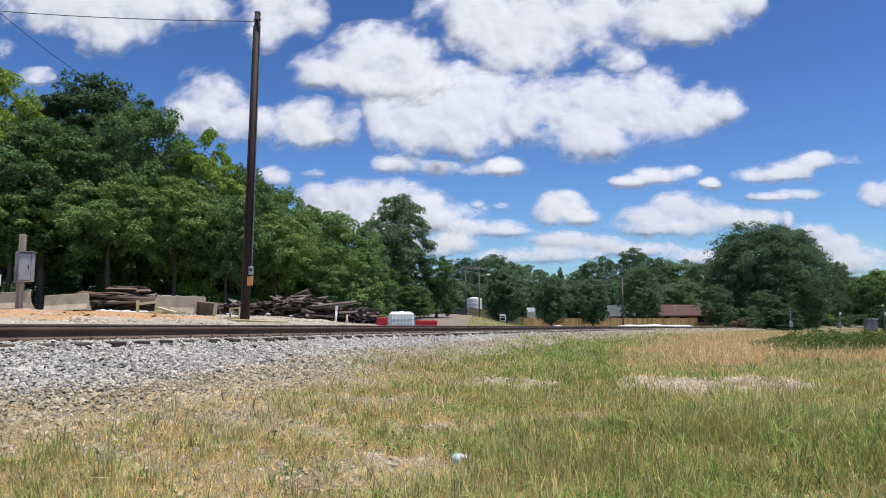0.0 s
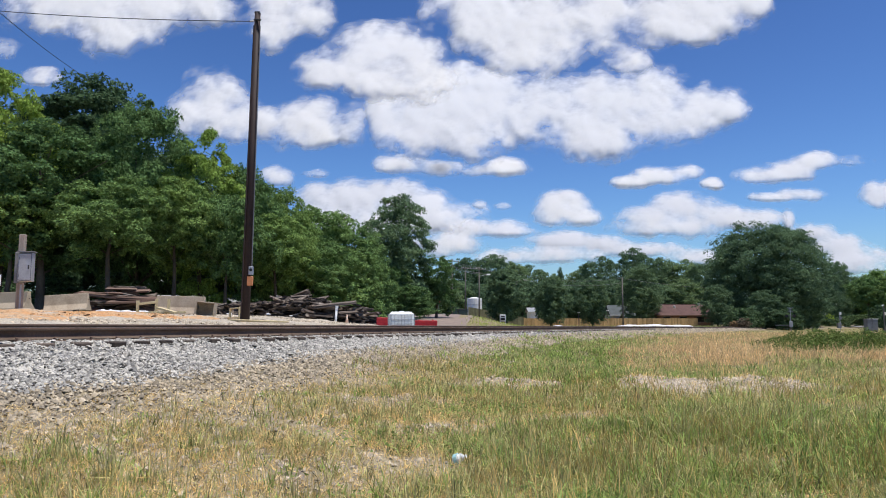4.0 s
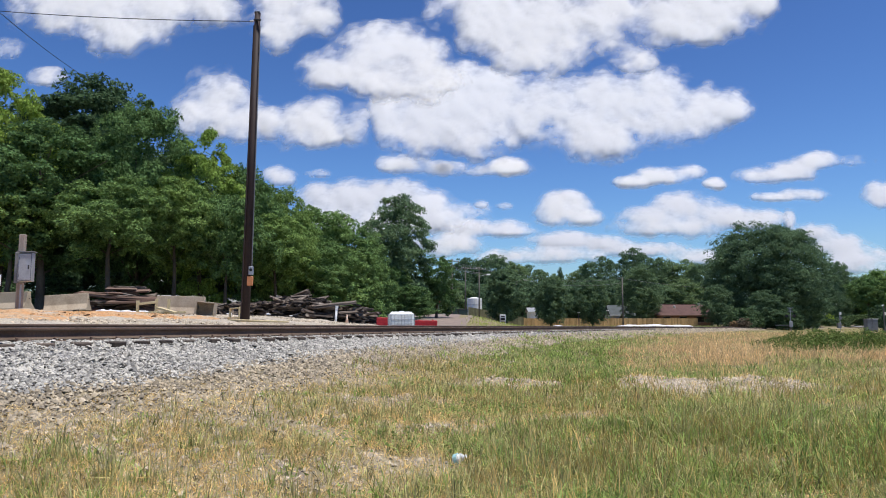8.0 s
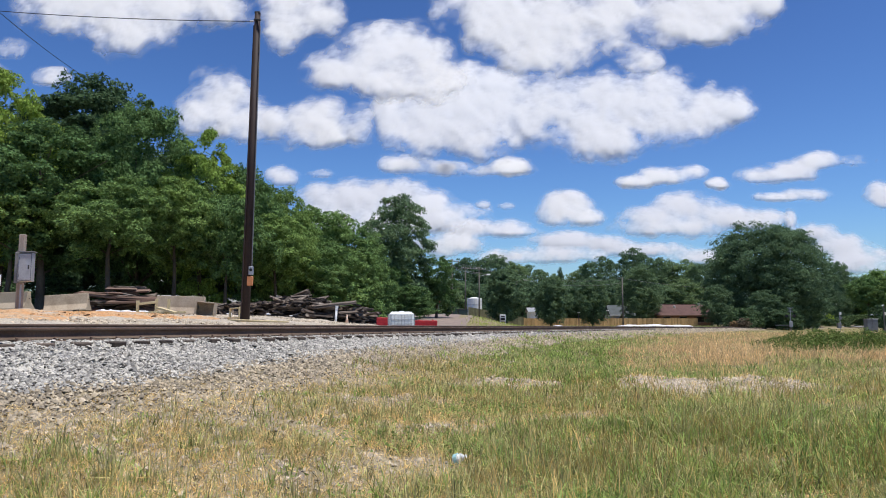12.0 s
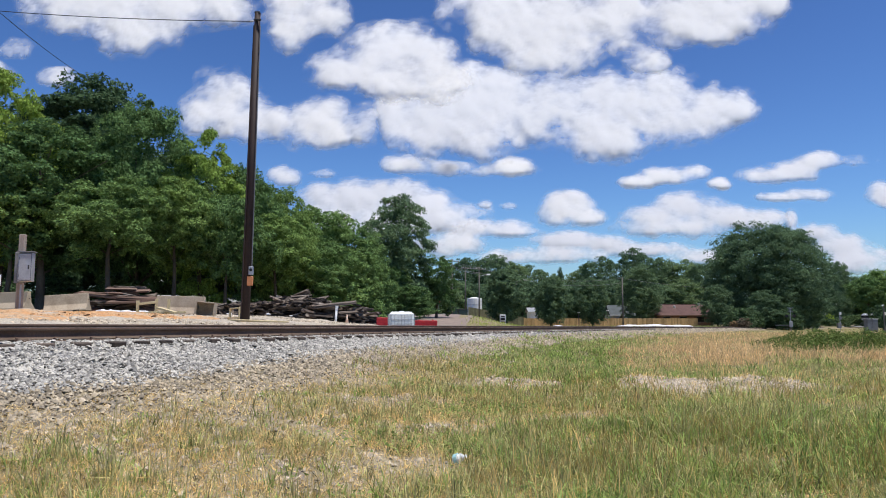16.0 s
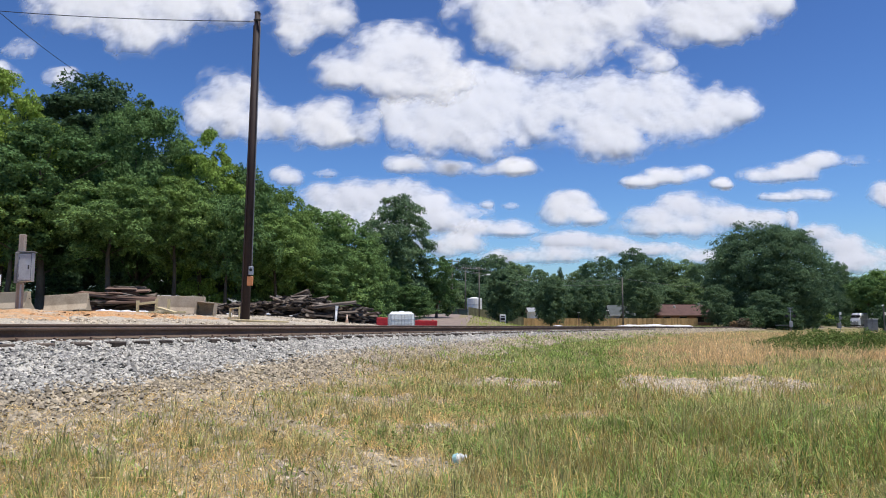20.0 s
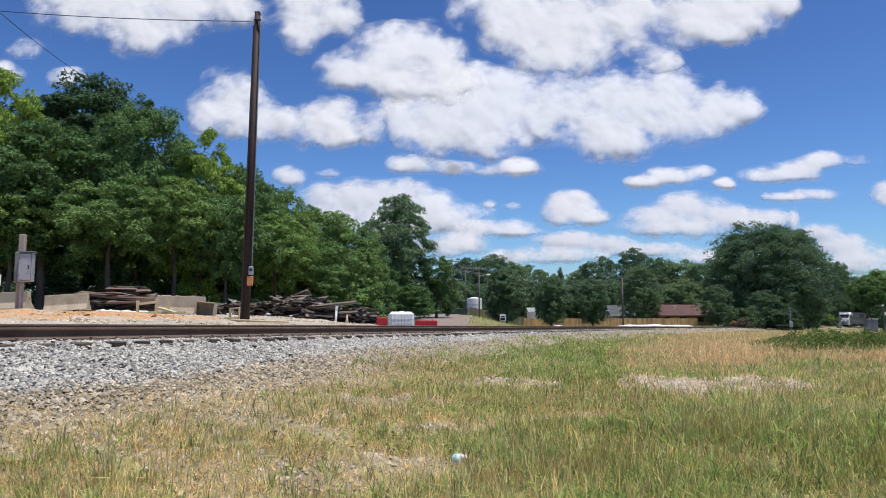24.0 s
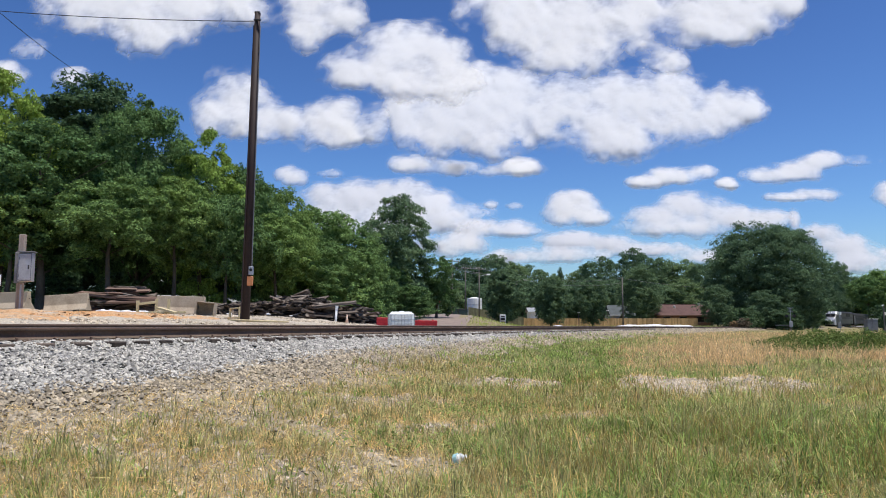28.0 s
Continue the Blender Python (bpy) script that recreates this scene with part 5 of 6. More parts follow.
def board_part(t, name, a, b, w, d, mat):
    a, b = Vector(a), Vector(b)
    q = (b - a).to_track_quat("X", "Z").to_matrix().to_4x4()
    part(name, bm_box(((b - a).length, w, d), (a + b) / 2, q, 0.006), mat, t)


def build_scrap():
    # a broken frame of fresh lumber by the stacked ties
    x, y = spot(-0.405, 29.5)
    t = thing("lumber_frame", "broken frame of pale fresh lumber", "lumber", pose(x, y, lz(x, y) + 0.05, 0, 0, 10))
    for a, b in (((-0.45, 0, 0), (-0.45, 0, 0.55)), ((0.25, 0.1, 0), (0.25, 0.1, 0.62)), ((0.75, 0, 0.0), (0.75, 0, 0.62)), ((-0.5, 0, 0.4), (0.3, 0.1, 0.5)), ((-0.3, -0.4, 0.05), (1.5, -0.5, 0.08)), ((0.4, -0.3, 0.25), (1.2, -0.9, 0.04))):
        board_part(t, "board", a, b, 0.19, 0.09, LUMBER)
    x, y = spot(-0.287, 27.5)
    t = thing("lumber_frame", "small pale lumber crate beside the pole", "lumber", pose(x, y, lz(x, y) + 0.03, 0, 0, -15))
    for a, b in (((-0.2, 0, 0), (-0.2, 0, 0.4)), ((0.2, 0, 0), (0.2, 0, 0.45)), ((-0.22, 0, 0.38), (0.22, 0, 0.42)), ((-0.3, -0.2, 0.03), (0.5, -0.3, 0.05))):
        board_part(t, "board", a, b, 0.1, 0.05, LUMBER)
    x, y = spot(-0.262, 25.0)
    ob = new("fallen_pole", mesh_bm("fallen_pole", bm_rod((-0.9, 0.2, 0.10), (1.3, -0.3, 0.04), 0.045, 0.03, 8), LUMBER, True))
    ob.matrix_basis = pose(x, y, lz(x, y) + 0.05)
    tagged(ob, "short pale stripped pole lying on the gravel", "log")
    # torn white sheeting and scraps at the foot of the ties
    for i in range(16):
        bx, d = rnd.uniform(-0.475, -0.415), rnd.uniform(31.5, 33)
        if i >= 12:
            bx, d = rnd.uniform(-0.30, -0.18), rnd.uniform(33, 35)
        x, y = spot(bx, d)
        bm = bmesh.new()
        bmesh.ops.create_icosphere(bm, subdivisions=2, radius=1.0)
        k = rnd.uniform(0.10, 0.22) if i < 12 else rnd.uniform(0.05, 0.09)
        for v in bm.verts:
            f = 1 + 0.5 * noise.noise(v.co * 2.5 + Vector((i * 7, 0, 0)))
            v.co = Vector((v.co.x * k * 1.5 * f, v.co.y * k * f, v.co.z * k * 0.45 * f))
        ob = new("torn_sheeting", mesh_bm("torn_sheeting", bm, WHITE_SHEET))
        ob.matrix_basis = pose(x, y, lz(x, y) + 0.13, 0, 0, rnd.uniform(0, 180))
        tagged(ob, "scrap of torn white sheeting on the dirt", "scrap", "white scraps")


# ---------- beyond: road, fence, houses, poles ----------
def build_fence():
    b0, b1, d = 0.112, 0.352, 150
    x0, y0 = spot(b0, d)
    x1, y1 = spot(b1, d)
    fence = thing("privacy_fence", "tan cedar board privacy fence", "fence", kind="structure")
    board = mesh_bm("board", bm_box((0.285, 0.03, 1.65), (0, 0, 0.825), bevel=0.004), FENCE)
    post = mesh_bm("post", bm_box((0.12, 0.12, 1.75), (0, 0, 0.875), bevel=0.006), FENCE)
    n = int((x1 - x0) / 0.29)
    for i in range(n):
        x = x0 + i * 0.29
        part("board", board, None, fence, at=pose(x, d, lz(x, d) - 0.05 + rnd.uniform(-0.02, 0.02), 0, 0, 0))
        if i % 9 == 0:
            part("post", post, None, fence, at=pose(x, d + 0.1, lz(x, d) - 0.05))
    fence = thing("privacy_fence", "grey-green weathered board fence", "fence", kind="structure")
    board = mesh_bm("board", bm_box((0.285, 0.03, 1.8), (0, 0, 0.9), bevel=0.004), FENCE_GREY)
    xa, ya = spot(0.036, 137)
    xb, yb = spot(0.112, 142)
    n = 38
    for i in range(n):
        f = i / n
        x, y = xa + (xb - xa) * f, ya + (yb - ya) * f
        part("board", board, None, fence, at=pose(x, y, lz(x, y) - 0.05))


def gable_house(b, d, w, deep, eave, ridge, wall_m, roof_m, label, rz=0.0, windows=()):
    x, y = spot(b, d)
    h = thing("house", label, "house", pose(x, y, lz(x, y) - 0.05, 0, 0, rz), "houses")
    part("wall", bm_box((w, deep, eave), (0, 0, eave / 2)), wall_m, h)
    prof = [(-deep / 2 - 0.5, eave - 0.1), (0, ridge), (deep / 2 + 0.5, eave - 0.1), (deep / 2 + 0.5, eave + 0.06), (0, ridge + 0.18), (-deep / 2 - 0.5, eave + 0.06)]
    roof = part("roof", extruded(prof, w + 0.8), roof_m, h)
    part("fascia", bm_box((w + 0.84, 0.06, 0.2), (0, -deep / 2 - 0.52, eave - 0.03)), WHITE, roof)
    for wx, wz, ww, wh in windows:
        win = part("window", bm_box((ww, 0.06, wh), (wx, -deep / 2 - 0.02, wz)), WHITE, h)
        part("pane", bm_box((ww - 0.16, 0.04, wh - 0.16), (wx, -deep / 2 - 0.045, wz)), DARK, win)
    return h, roof


def build_houses():
    # low house with a hipped roof
    x, y = spot(0.3255, 168)
    h = thing("house", "low brown brick house with a hipped brown shingled roof", "house", pose(x, y, lz(x, y) - 0.05), "houses")
    part("wall", bm_box((12.2, 8.4, 2.4), (0, 0, 1.2)), BRICK_WALL, h)
    bm = bmesh.new()
    base = [bm.verts.new(c) for c in ((-6.7, -4.9, 2.3), (6.7, -4.9, 2.3), (6.7, 4.9, 2.3), (-6.7, 4.9, 2.3))]
    eave = [bm.verts.new(c) for c in ((-6.7, -4.9, 2.48), (6.7, -4.9, 2.48), (6.7, 4.9, 2.48), (-6.7, 4.9, 2.48))]
    r0, r1 = bm.verts.new((-4.7, 0, 5.0)), bm.verts.new((6.3, 0, 5.0))
    bm.faces.new(base[::-1])
    for i in range(4):
        j = (i + 1) % 4
        bm.faces.new((base[i], base[j], eave[j], eave[i]))
    bm.faces.new((eave[0], eave[1], r1, r0))
    bm.faces.new((eave[2], eave[3], r0, r1))
    bm.faces.new((eave[1], eave[2], r1))
    bm.faces.new((eave[3], eave[0], r0))
    bmesh.ops.recalc_face_normals(bm, faces=bm.faces)
    roof = part("roof", bm, ROOF_RED, h)
    part("ridge_cap", bm_box((11.0, 0.3, 0.1), (0.8, 0, 5.02), bevel=0.02), ROOF_RED, roof)
    part("fascia", bm_box((13.44, 0.05, 0.16), (0, -4.93, 2.37)), BRICK_WALL, roof)
    for vx, vy, vz, s in ((-1.6, -1.6, 4.3, 0.4), (4.4, -0.3, 4.95, 0.35), (-4.2, -0.4, 4.8, 0.3)):
        part("roof_vent", bm_box((s, s, 0.7), (vx, vy, vz), bevel=0.05), WHITE, roof, "pale roof vent")
    for wx in (-4.2, -0.5, 3.4):
        win = part("window", bm_box((1.7, 0.06, 1.3), (wx, -4.22, 1.5)), GALV_DARK, h)
        part("pane", bm_box((1.5, 0.04, 1.1), (wx, -4.25, 1.5)), DARK, win)
    part("door", bm_box((1.0, 0.06, 2.0), (1.6, -4.22, 1.02)), BRICK_WALL, h)
    gable_house(0.2585, 172, 3.2, 5, 1.9, 2.9, SIDING, ROOF_GREY_SHADED, "low pale outbuilding behind the fence", 0)
    gable_house(0.2385, 178, 4.0, 6.5, 2.6, 4.9, SIDING, ROOF_GREY_SHADED, "pale sided house with a grey roof behind trees", 0)
    gable_house(0.1235, 165, 2.0, 5, 3.2, 4.0, WHITE, ROOF_GREY, "white building glimpsed between trees", 0)
    gable_house(-0.35, 80, 9, 8, 3.2, 5.5, SIDING, ROOF_GREY, "pale house glimpsed through the wood", 10, ((-2, 1.7, 1.2, 1.3), (2, 1.7, 1.2, 1.3)))
    for b, d, w in ((-0.362, 58, 3.2), (-0.30, 62, 2.4), (-0.52, 60, 3.0)):
        x, y = spot(b, d)
        t = thing("shed", "small pale shed glimpsed behind the wood", "shed", pose(x, y, lz(x, y), 0, 0, 8), "sheds behind the wood")
        part("wall", bm_box((w, 2.4, 2.1), (0, 0, 1.05)), WHITE, t)
        part("roof", extruded([(-1.5, 2.0), (0, 2.9), (1.5, 2.0), (1.5, 2.1), (0, 3.0), (-1.5, 2.1)], w + 0.4), ROOF_GREY, t)
        part("door", bm_box((0.8, 0.05, 1.8), (0.3, -1.22, 0.92), bevel=0.01), GALV_DARK, t)
    x, y = spot(0.0435, 140)
    t = thing("storage_tank", "white cylindrical storage tank", "storage tank", pose(x, y, lz(x, y)))
    part("shell", bm_rod((0, 0, 0), (0, 0, 3.6), 1.45, 1.45, 24), WHITE, t, smooth=False)
    part("top", bm_rod((0, 0, 3.6), (0, 0, 3.9), 1.45, 0.3, 24), WHITE, t)
    for z in (1.2, 2.4):
        part("hoop", bm_rod((0, 0, z - 0.04), (0, 0, z + 0.04), 1.475, 1.475, 24), GALV, t)
    # pale heap of sheeting beyond the track
    for i, (b, w, h) in enumerate(((0.258, 3.2, 0.5), (0.29, 4.5, 0.55), (0.322, 4.0, 0.45), (0.158, 1.3, 0.4))):
        x, y = spot(b, 108)
        bm = bmesh.new()
        bmesh.ops.create_icosphere(bm, subdivisions=3, radius=1.0)
        for v in bm.verts:
            k = 1 + 0.35 * noise.noise(v.co * 2.2 + Vector((i * 5, 0, 0)))
            v.co = Vector((v.co.x * w * 0.6 * k, v.co.y * 1.2 * k, max(-0.1, v.co.z * h * 0.6 * k + 0.05)))
        z = lz(x, y)
        ob = new("plastic_sheeting", mesh_bm("plastic_sheeting", bm, WHITE_SHEET, True))
        ob.matrix_basis = pose(x, y, z)
        tagged(ob, "crumpled heap of bright white sheeting on the ground", "sheeting", "white heaps")


def util_pole(b, d, h, arms=1, lamp=False, rz=0):
    x, y = spot(b, d)
    t = thing("utility_pole", "grey wooden utility pole with crossarm" if arms else "plain grey wooden utility pole", "utility pole", pose(x, y, lz(x, y) - 0.1, 0, 0, rz), "far utility poles")
    part("shaft", bm_rod((0, 0, 0), (0, 0, h), 0.14, 0.09, 10), POLE_GREY, t, smooth=True)
    for i in range(arms):
        z = h - 0.4 - i * 1.1
        arm = part("crossarm", bm_box((2.6, 0.1, 0.12), (0, -0.14, z), bevel=0.01), POLE_GREY, t)
        for px in (-1.2, -0.6, 0.6, 1.2):
            part("insulator", bm_rod((px, -0.14, z + 0.06), (px, -0.14, z + 0.24), 0.05, 0.035, 8), WHITE, arm)
    if lamp:
        arm = part("lamp_arm", bm_rod((0, 0, h - 1.6), (1.2, -0.6, h - 1.3), 0.04, 0.04, 6), GALV, t)
        part("lamp_head", bm_box((0.7, 0.32, 0.2), (1.45, -0.7, h - 1.3), bevel=0.05), WHITE, arm)
    return (x, y, lz(x, y) + h)


def build_poles():
    p1 = util_pole(0.0125, 118, 9.2, 1, rz=35)
    p2 = util_pole(0.0500, 122, 8.6, 1, True, rz=35)
    p3 = util_pole(0.0310, 150, 10.5, 1, rz=35)
    p4 = util_pole(0.2480, 135, 9.2, 0)
    x, y = spot(0.108, 140)
    lampx = (x, y, 10.6)
    util_pole(0.1015, 142, 10.2, 0, True)
    for k, (a, b, sag) in enumerate(((p1, p2, 0.3), (p2, lampx, 0.4), (p3, p2, 0.3), (lampx, p4, 0.9), (p1, p3, 0.3))):
        for dz in (0.0, -0.9):
            cable("power_line", (a[0], a[1], a[2] - 0.2 + dz), (b[0], b[1], b[2] - 0.2 + dz), sag, 0.022, WIRE, "thin grey overhead power line")
    x, y = spot(0.355, 160)
    cable("power_line", (p4[0], p4[1], p4[2] - 0.3), (x + 20, y + 10, 9.5), 0.9, 0.02, WIRE, "thin grey overhead power line")
    # small posts by the fence
    for b, d, h in ((0.187, 138, 2.6), (0.227, 138, 3.0)):
        x, y = spot(b, d)
        t = thing("fence_post", "slim pale post by the fence", "post", pose(x, y, lz(x, y)))
        part("shaft", bm_rod((0, 0, 0), (0, 0, h), 0.07, 0.06, 8), POLE_GREY, t)
        part("cap", bm_box((0.5, 0.2, 0.12), (0, 0, h), bevel=0.02), WHITE, t)
    # bins and a small red sign by the gravel road
    for b, d, w in ((0.013, 132, 1.5), (0.027, 133, 1.7)):
        x, y = spot(b, d)
        t = thing("waste_bin", "dark green metal waste bin beside the road", "waste bin", pose(x, y, lz(x, y) - 0.05, 0, 0, 8), "waste bins")
        part("body", bm_box((w, 1.2, 1.15), (0, 0, 0.62), bevel=0.03), BIN_GREEN, t)
        part("lid", bm_box((w + 0.08, 1.3, 0.07), (0, 0, 1.24), Matrix.Rotation(0.06, 4, "X"), 0.02), BLACK_STEEL, t)
        for sx in (-1, 1):
            part("lifting_sleeve", bm_box((0.08, 0.9, 0.14), (sx * (w / 2 + 0.05), 0, 0.75), bevel=0.01), BIN_GREEN, t)
            part("skid", bm_box((0.12, 1.2, 0.08), (sx * w * 0.35, 0, 0.02)), BLACK_STEEL, t)
    x, y = spot(-0.006, 118)
    t = thing("road_sign", "small red road sign on a thin post", "road sign", pose(x, y, lz(x, y)))
    part("post", bm_rod((0, 0, 0), (0, 0, 2.3), 0.035, 0.035, 8), GALV_DARK, t)
    part("plate", bm_rod((0, -0.05, 2.1), (0, -0.075, 2.1), 0.38, 0.38, 8), RED, t)
    # white sign with a dark emblem
    x, y = spot(0.0823, 112)
    t = thing("sign_board", "small white framed sign with a dark emblem", "sign", pose(x, y, lz(x, y) - 0.25) @ Matrix.Scale(0.85, 4))
    part("board", bm_box((1.05, 0.06, 1.25), (0, 0, 1.2), bevel=0.02), WHITE, t)
    part("panel", bm_box((0.85, 0.03, 0.5), (0, -0.04, 1.0), bevel=0.01), DARK, t)
    part("bar", bm_box((0.7, 0.03, 0.2), (0, -0.04, 1.5), bevel=0.01), DARK, t)
    for sx in (-0.45, 0.45):
        part("leg", bm_box((0.08, 0.08, 0.7), (sx, 0.02, 0.3)), WHITE, t)


def build_crossing():
    # crossing signal mast
    x, y = spot(0.4785, 118)
    t = thing("crossing_signal", "railway crossing signal mast with crossbuck and lamps", "crossing signal", pose(x, y, lz(x, y), 0, 0, -20))
    part("mast", bm_rod((0, 0, 0), (0, 0, 3.9), 0.06, 0.06, 10), GALV, t)
    for a in (45, -45):
        part("crossbuck_blade", bm_box((1.2, 0.03, 0.13), (0, -0.08, 3.5), Matrix.Rotation(radians(a), 4, "Y")), GALV_DARK, t)
    arm = part("lamp_bar", bm_box((1.3, 0.08, 0.08), (0, -0.08, 2.5)), GALV_DARK, t)
    for sx in (-0.55, 0.55):
        part("lamp_disc", bm_rod((sx, -0.1, 2.5), (sx, -0.16, 2.5), 0.26, 0.26, 16), BLACK_STEEL, arm)
    part("case", bm_box((0.5, 0.4, 0.9), (0.05, 0, 1.2), bevel=0.02), GALV, t)
    part("counterweight_arm", bm_box((2.4, 0.08, 0.12), (-1.1, 0, 1.0)), GALV_DARK, t)
    # far trackside signal
    x, y = spot(0.5465, 128)
    t = thing("track_signal", "trackside signal mast with dark heads", "railway signal", pose(x, y, lz(x, y)))
    part("mast", bm_rod((0, 0, 0), (0, 0, 3.3), 0.07, 0.06, 10), GALV, t)
    for z, w in ((3.0, 0.34), (2.2, 0.5)):
        part("signal_head", bm_box((w, 0.25, 0.5), (0.1, 0, z), bevel=0.03), WHITE if z > 2.5 else GALV_DARK, t)
    part("relay_case", bm_box((0.6, 0.5, 0.9), (-0.2, 0, 0.9), bevel=0.02), GALV_DARK, t)
    # equipment bungalow
    x, y = spot(0.5885, 102)
    t = thing("equipment_cabinet", "grey metal trackside equipment cabinet", "equipment cabinet", pose(x, y, lz(x, y), 0, 0, -10))
    part("body", bm_box((1.4, 1.2, 1.9), (0, 0, 0.95), bevel=0.02), GALV_DARK, t)
    part("roof", bm_box((1.52, 1.35, 0.07), (0, 0, 1.93), bevel=0.02), GALV, t)
    part("door", bm_box((0.58, 0.03, 1.5), (-0.33, -0.62, 1.1), bevel=0.01), GALV_DARK, t)
    part("door", bm_box((0.58, 0.03, 1.5), (0.33, -0.62, 1.1), bevel=0.01), GALV_DARK, t)
    x, y = spot(0.6075, 98)
    t = thing("lamp_post", "slim grey lamp post with a small white lamp", "lamp post", pose(x, y, lz(x, y)))
    part("shaft", bm_rod((0, 0, 0), (0, 0, 3.7), 0.09, 0.08, 10), POLE_GREY, t)
    part("lamp", bm_box((0.26, 0.22, 0.18), (-0.1, -0.05, 3.72), bevel=0.04), WHITE, t)
    part("side_box", bm_box((0.2, 0.15, 0.4), (0.15, 0, 2.6), bevel=0.02), WHITE, t)


def build_road():
    ys = np.linspace(58, 150, 40)
    f = (ys - 58) / 92
    cx = (-0.03 + 0.04 * f) * ys
    w = np.interp(f, (0, 0.5, 1), (3.5, 5.5, 4.0))
    v, q = [], []
    for i in range(40):
        for k in (-1, -0.5, 0, 0.5, 1):
            x = cx[i] + k * w[i]
            v.append((x, ys[i], lz(x, ys[i]) + 0.02))
    for i in range(39):
        for k in range(4):
            a = i * 5 + k
            q.append((a, a + 1, a + 6, a + 5))
    tagged(new("road", mesh_from("road", v, q, ROAD, True)), "pinkish gravel road rising to the far trees", "road", kind="structure")


def build_dirt():
    """Spread fill beyond the track: orange dirt with pale gravel about it."""
    ss = np.arange(-20, 27, 0.5)
    offs = np.arange(3.6, 19, 0.4)

    def h(S, O, x, y):
        rim = smoothstep(3.6, 5.0, O) * (1 - smoothstep(17.5, 19, O)) * smoothstep(-20, -17, S) * (1 - smoothstep(24.5, 27, S))
        lump = 0.05 * np.sin(S * 1.1 + O) * np.sin(O * 1.4 - S * 0.5) + 0.03 * np.sin(S * 3.7) * np.sin(O * 3.3)
        return land(x, y) - 0.08 + rim * (0.10 + lump)

    strip("gravel_yard", ss, offs, h, GRAVEL_YARD, "pale gravel and rubble of a dumping yard", "gravel")
    S = np.arange(-6, 17.5, 0.4)
    O = np.arange(7.5, 16.5, 0.4)

    def hd(S, O, x, y):
        rim = smoothstep(7.5, 9.5, O) * (1 - smoothstep(14.5, 16.5, O)) * smoothstep(-6, -3, S) * (1 - smoothstep(14, 17.5, S))
        lump = 0.06 * np.sin(S * 1.7 + O * 0.6) * np.sin(O * 1.9) + 0.04 * np.sin(S * 4.3 + 1) * np.sin(O * 3.9)
        return land(x, y) - 0.12 + rim * (0.19 + lump)

    strip("dirt_spread", S, O, hd, DIRT, "spread of raw orange dirt", "dirt")


# ---------- the train ----------
def loft(sections, length_axis_pts):
    """A skin through rings of equal count, closed at both ends. Rings are (y, z) lists at each x."""
    bm = bmesh.new()
    rings = [[bm.verts.new((x, y, z)) for y, z in ring] for x, ring in zip(length_axis_pts, sections)]
    n = len(rings[0])
    for a, b in zip(rings, rings[1:]):
        for i in range(n):
            bm.faces.new((a[i], a[(i + 1) % n], b[(i + 1) % n], b[i]))
    bm.faces.new(rings[0])
    bm.faces.new(rings[-1][::-1])
    bmesh.ops.recalc_face_normals(bm, faces=bm.faces)
    return bm


def car_ring(w, z0, z1, r=0.5):
    return [(-w, z0), (-w, z1 - r), (-w + r * 0.3, z1 - r * 0.3), (-w + r, z1), (w - r, z1), (w - r * 0.3, z1 - r * 0.3), (w, z1 - r), (w, z0)]


def bogie(parent, x):
    b = part("truck", bm_box((3.4, 2.3, 0.4), (x, 0, 0.75), bevel=0.05), BLACK_STEEL, parent)
    for dx in (-1.25, 1.25):
        bm = bm_rod((0, -0.75, 0), (0, 0.75, 0), 0.08, 0.08, 10)
        for sy in (-0.76, 0.76):
            rod(bm, (0, sy - 0.07, 0), (0, sy + 0.07, 0), 0.5, 0.5, 20)
            rod(bm, (0.3, sy - 0.09, 0), (0.3, sy + 0.09, 0), 0.06, 0.06, 8)
        part("wheelset", bm, RUST, b, "steel axle with two wheels", at=pose(x + dx, 0, 0.5))


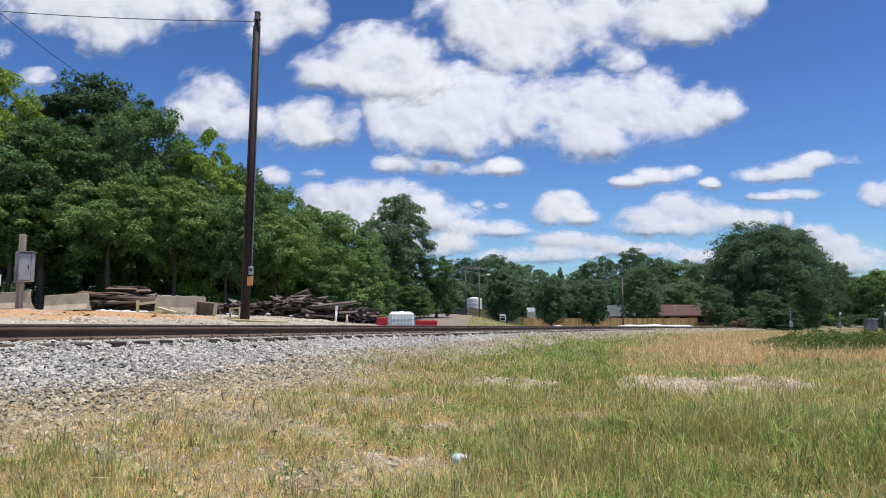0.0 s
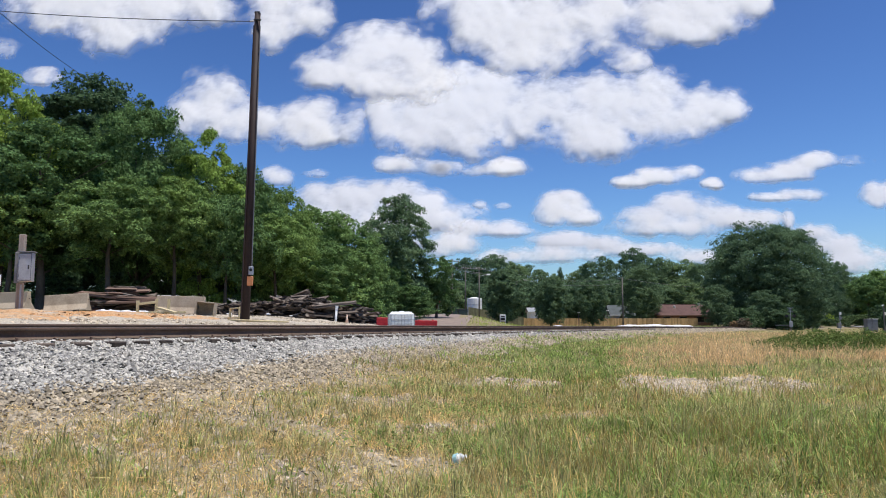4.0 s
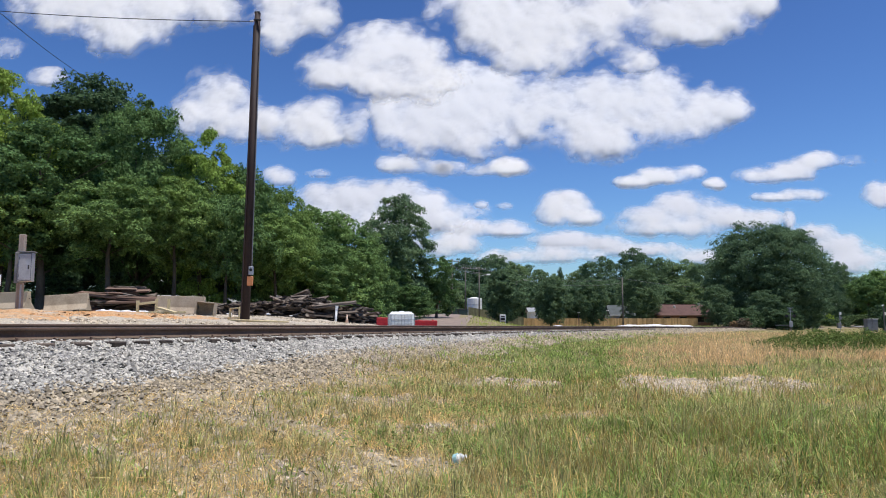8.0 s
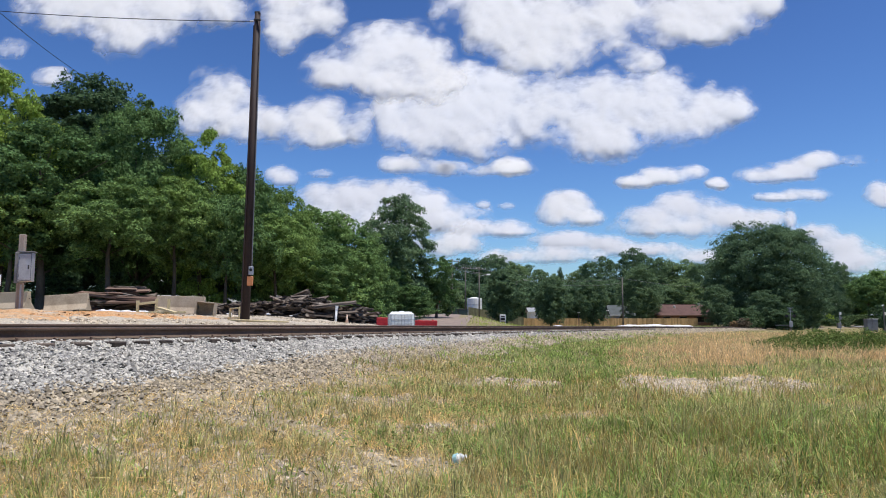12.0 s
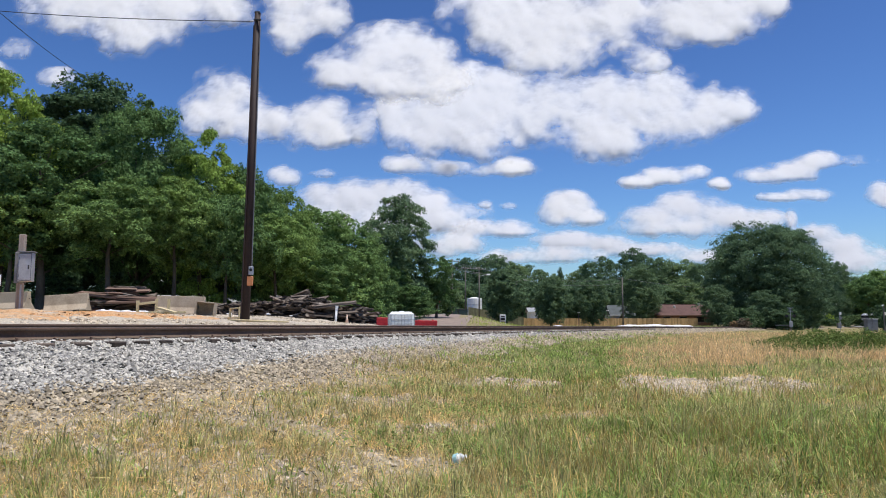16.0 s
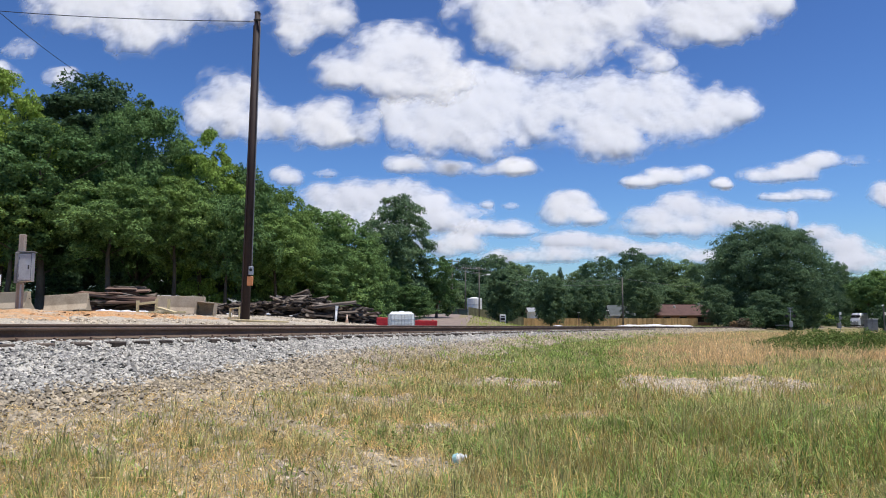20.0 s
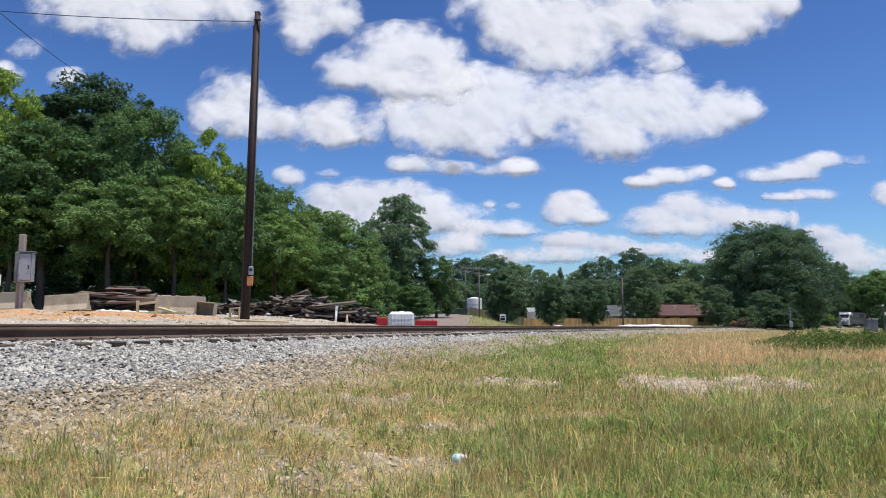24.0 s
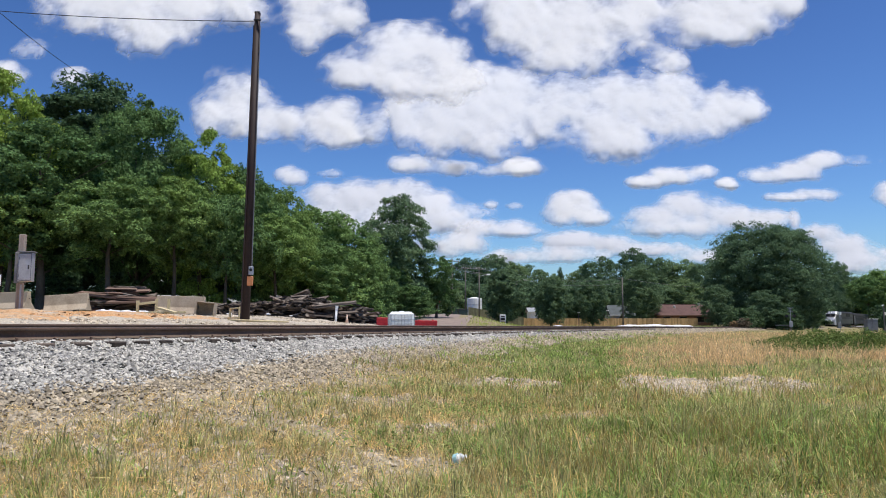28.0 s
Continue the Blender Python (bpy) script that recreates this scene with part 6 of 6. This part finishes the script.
def build_locomotive():
    """A streamlined silver diesel. Its nose is at x = 0 and it stretches to -21."""
    t = thing("locomotive", "streamlined silver diesel locomotive with lit headlights", "locomotive")
    rings = [car_ring(1.05, 0.7, 1.9, 0.25), car_ring(1.3, 0.55, 2.35, 0.35), car_ring(1.42, 0.5, 2.6, 0.4), car_ring(1.45, 0.5, 3.75, 0.45), car_ring(1.48, 0.9, 4.3, 0.5), car_ring(1.48, 0.9, 4.35, 0.5), car_ring(1.48, 0.9, 4.35, 0.5)]
    xs = (-0.05, -0.35, -1.0, -2.35, -3.1, -8, -21)
    part("body", loft(rings[2:], xs[2:]), SILVER, t)
    # nose and cab roof carry the sun's highlight in their base colour
    part("nose", loft([rings[0], rings[1], [(y * 1.004, z * 1.001) for y, z in rings[2]], [(y * 1.004, z) for y, z in car_ring(1.425, 0.5, 2.75, 0.42)]], (-0.05, -0.35, -0.995, -1.2)), SILVER_SUNLIT, t, "steel nose coloured bright as if sunlit")
    part("cab_roof", loft([car_ring(1.46, 3.3, 3.79, 0.45), car_ring(1.49, 3.3, 4.33, 0.5), car_ring(1.49, 3.3, 4.37, 0.5)], (-2.34, -3.09, -4.4)), SILVER_SUNLIT, t, "steel cab roof coloured bright as if sunlit")
    part("blue_band", bm_box((16.5, 3.0, 0.7), (-12.5, 0, 2.6), bevel=0.02), BLUE_BAND, t)
    for sy in (-0.66, 0.66):
        m = Matrix.Translation((-1.72, sy, 3.16)) @ Matrix.Rotation(radians(-50), 4, "Y")
        part("windshield", bm_box((0.95, 1.1, 0.04), (0, 0, 0), m, 0.02), DARK, t)
        part("headlight", bm_rod((-0.5, sy * 0.75, 1.75), (-0.02, sy * 0.75, 1.75), 0.11, 0.11, 12), HEADLIGHT, t)
        part("side_window", bm_box((0.8, 0.04, 0.6), (-3.4, sy * 2.26, 3.3), bevel=0.01), DARK, t)
        part("grille", bm_box((5.0, 0.04, 1.0), (-15, sy * 2.27, 3.4), bevel=0.01), BLACK_STEEL, t)
    part("top_headlight", bm_rod((-2.6, 0, 4.02), (-2.3, 0, 4.0), 0.09, 0.09, 12), HEADLIGHT, t)
    part("pilot", bm_box((0.35, 2.6, 0.5), (-0.55, 0, 0.5), bevel=0.06), BLACK_STEEL, t)
    part("coupler", bm_box((0.5, 0.25, 0.3), (0.05, 0, 0.9), bevel=0.04), BLACK_STEEL, t)
    part("fuel_tank", bm_box((6.5, 2.5, 0.8), (-10.7, 0, 0.75), bevel=0.12), BLACK_STEEL, t)
    for x in (-12.5, -16, -18.5):
        part("roof_fan", bm_rod((x, 0, 4.3), (x, 0, 4.5), 0.6, 0.6, 14), BLACK_STEEL, t)
    bogie(t, -4.2)
    bogie(t, -17)
    return t


def build_coach():
    t = thing("railway_coach", "dull silver passenger coach with a dark window band", "railway coach", group="coaches")
    part("body", loft([car_ring(1.5, 0.95, 4.1, 0.55)] * 3, (0, -12.9, -25.8)), SILVER_DULL, t)
    for sy in (-1, 1):
        band = part("window_band", bm_box((21.5, 0.03, 0.75), (-12.9, sy * 1.515, 2.6), bevel=0.01), DARK, t)
        for i in range(11):
            part("window", bm_box((1.3, 0.03, 0.6), (-3.4 - i * 1.9, sy * 1.53, 2.6), bevel=0.01), BLACK_STEEL, band)
        part("door", bm_box((0.9, 0.03, 2.2), (-1.2, sy * 1.515, 2.2), bevel=0.01), GALV_DARK, t)
    part("gangway", bm_box((0.5, 1.4, 2.4), (0.2, 0, 2.2), bevel=0.03), BLACK_STEEL, t)
    bogie(t, -3.2)
    bogie(t, -22.6)
    return t


LOCO = build_locomotive()
COACHES = [build_coach()]
for k in range(3):
    COACHES.append(copy_thing(COACHES[0], Matrix.Identity(4)))


# ---------- build ----------
build_ground()
build_ballast()
build_dirt()
build_road()
pole_x, pole_y = build_big_pole()
build_signal_box()
build_barriers()
build_tie_piles()
build_tote()
build_small_yard()
build_bottle()
build_scrap()
build_rubble()
build_houses()
build_poles()
build_crossing()
build_trees()
build_clouds()
top = lz(pole_x, pole_y) - 0.2 + 11.38
pole_x = pole_x + 0.14
cable("service_cable", (pole_x - 0.25, pole_y - 0.05, top), (-19.9, 29.0, 14.05), 0.12, 0.016, CABLE, "black overhead service cable")
cable("service_cable", (-16.8, 25.0, 12.8), (-25.1, 50.0, 18.2), 0.2, 0.016, CABLE, "black overhead cable running into the trees")
build_grass()
build_stones()
build_fence()
build_track()


# ---------- what moves ----------
NOSE = [(0.0, 306.0), (5.0, 295.0), (10.0, 283.0), (14.5, 271.0), (17.0, 264.5), (20.0, 256.0), (23.5, 245.0), (25.5, 237.5), (28.0, 227.0)]


def on_rails(s, length):
    """The pose of a car whose front is s along the line: both its trucks on the track's middle."""
    fx, fy = track_xy(s, 0.755)
    bx, by = track_xy(s + length, 0.755)
    a = math.atan2(float(fy - by), float(fx - bx))
    return pose(float(fx), float(fy), float(rail_z(s)), 0, 0, math.degrees(a))


def nose_at(t):
    return float(np.interp(t, [a for a, _ in NOSE], [b for _, b in NOSE]))


def roll_wheels(car):
    """Turn each axle by the way travelled, a sixth of a turn from key to key."""
    axles = [o for o in car.children_recursive if o.name.startswith("wheelset")]
    whole = NOSE[0][1] - NOSE[-1][1]
    n = int(whole / 0.5 / radians(60)) + 1
    for o in axles:
        x = o.matrix_basis.translation.x
        rows = []
        for i in range(n + 1):
            t = 28.0 * i / n
            rows.append((t, pose(x, 0, 0.5, 0, math.degrees((NOSE[0][1] - nose_at(t)) / 0.5), 0)))
        walk(o, rows)


def motions():
    for car in (LOCO, COACHES[0]):
        roll_wheels(car)
    for ob, x, dist, z, drift in CLOUDS:
        walk(ob, [(t, pose(x + drift * t / 28.0, dist, z)) for t in (0.0, 14.0, 28.0)])
    walk(LOCO, [(t, on_rails(s, 21.0)) for t, s in NOSE])
    for k, ob in enumerate(COACHES):
        walk(ob, [(t, on_rails(s + 21.9 + 26.6 * k, 25.8)) for t, s in NOSE])


motions()
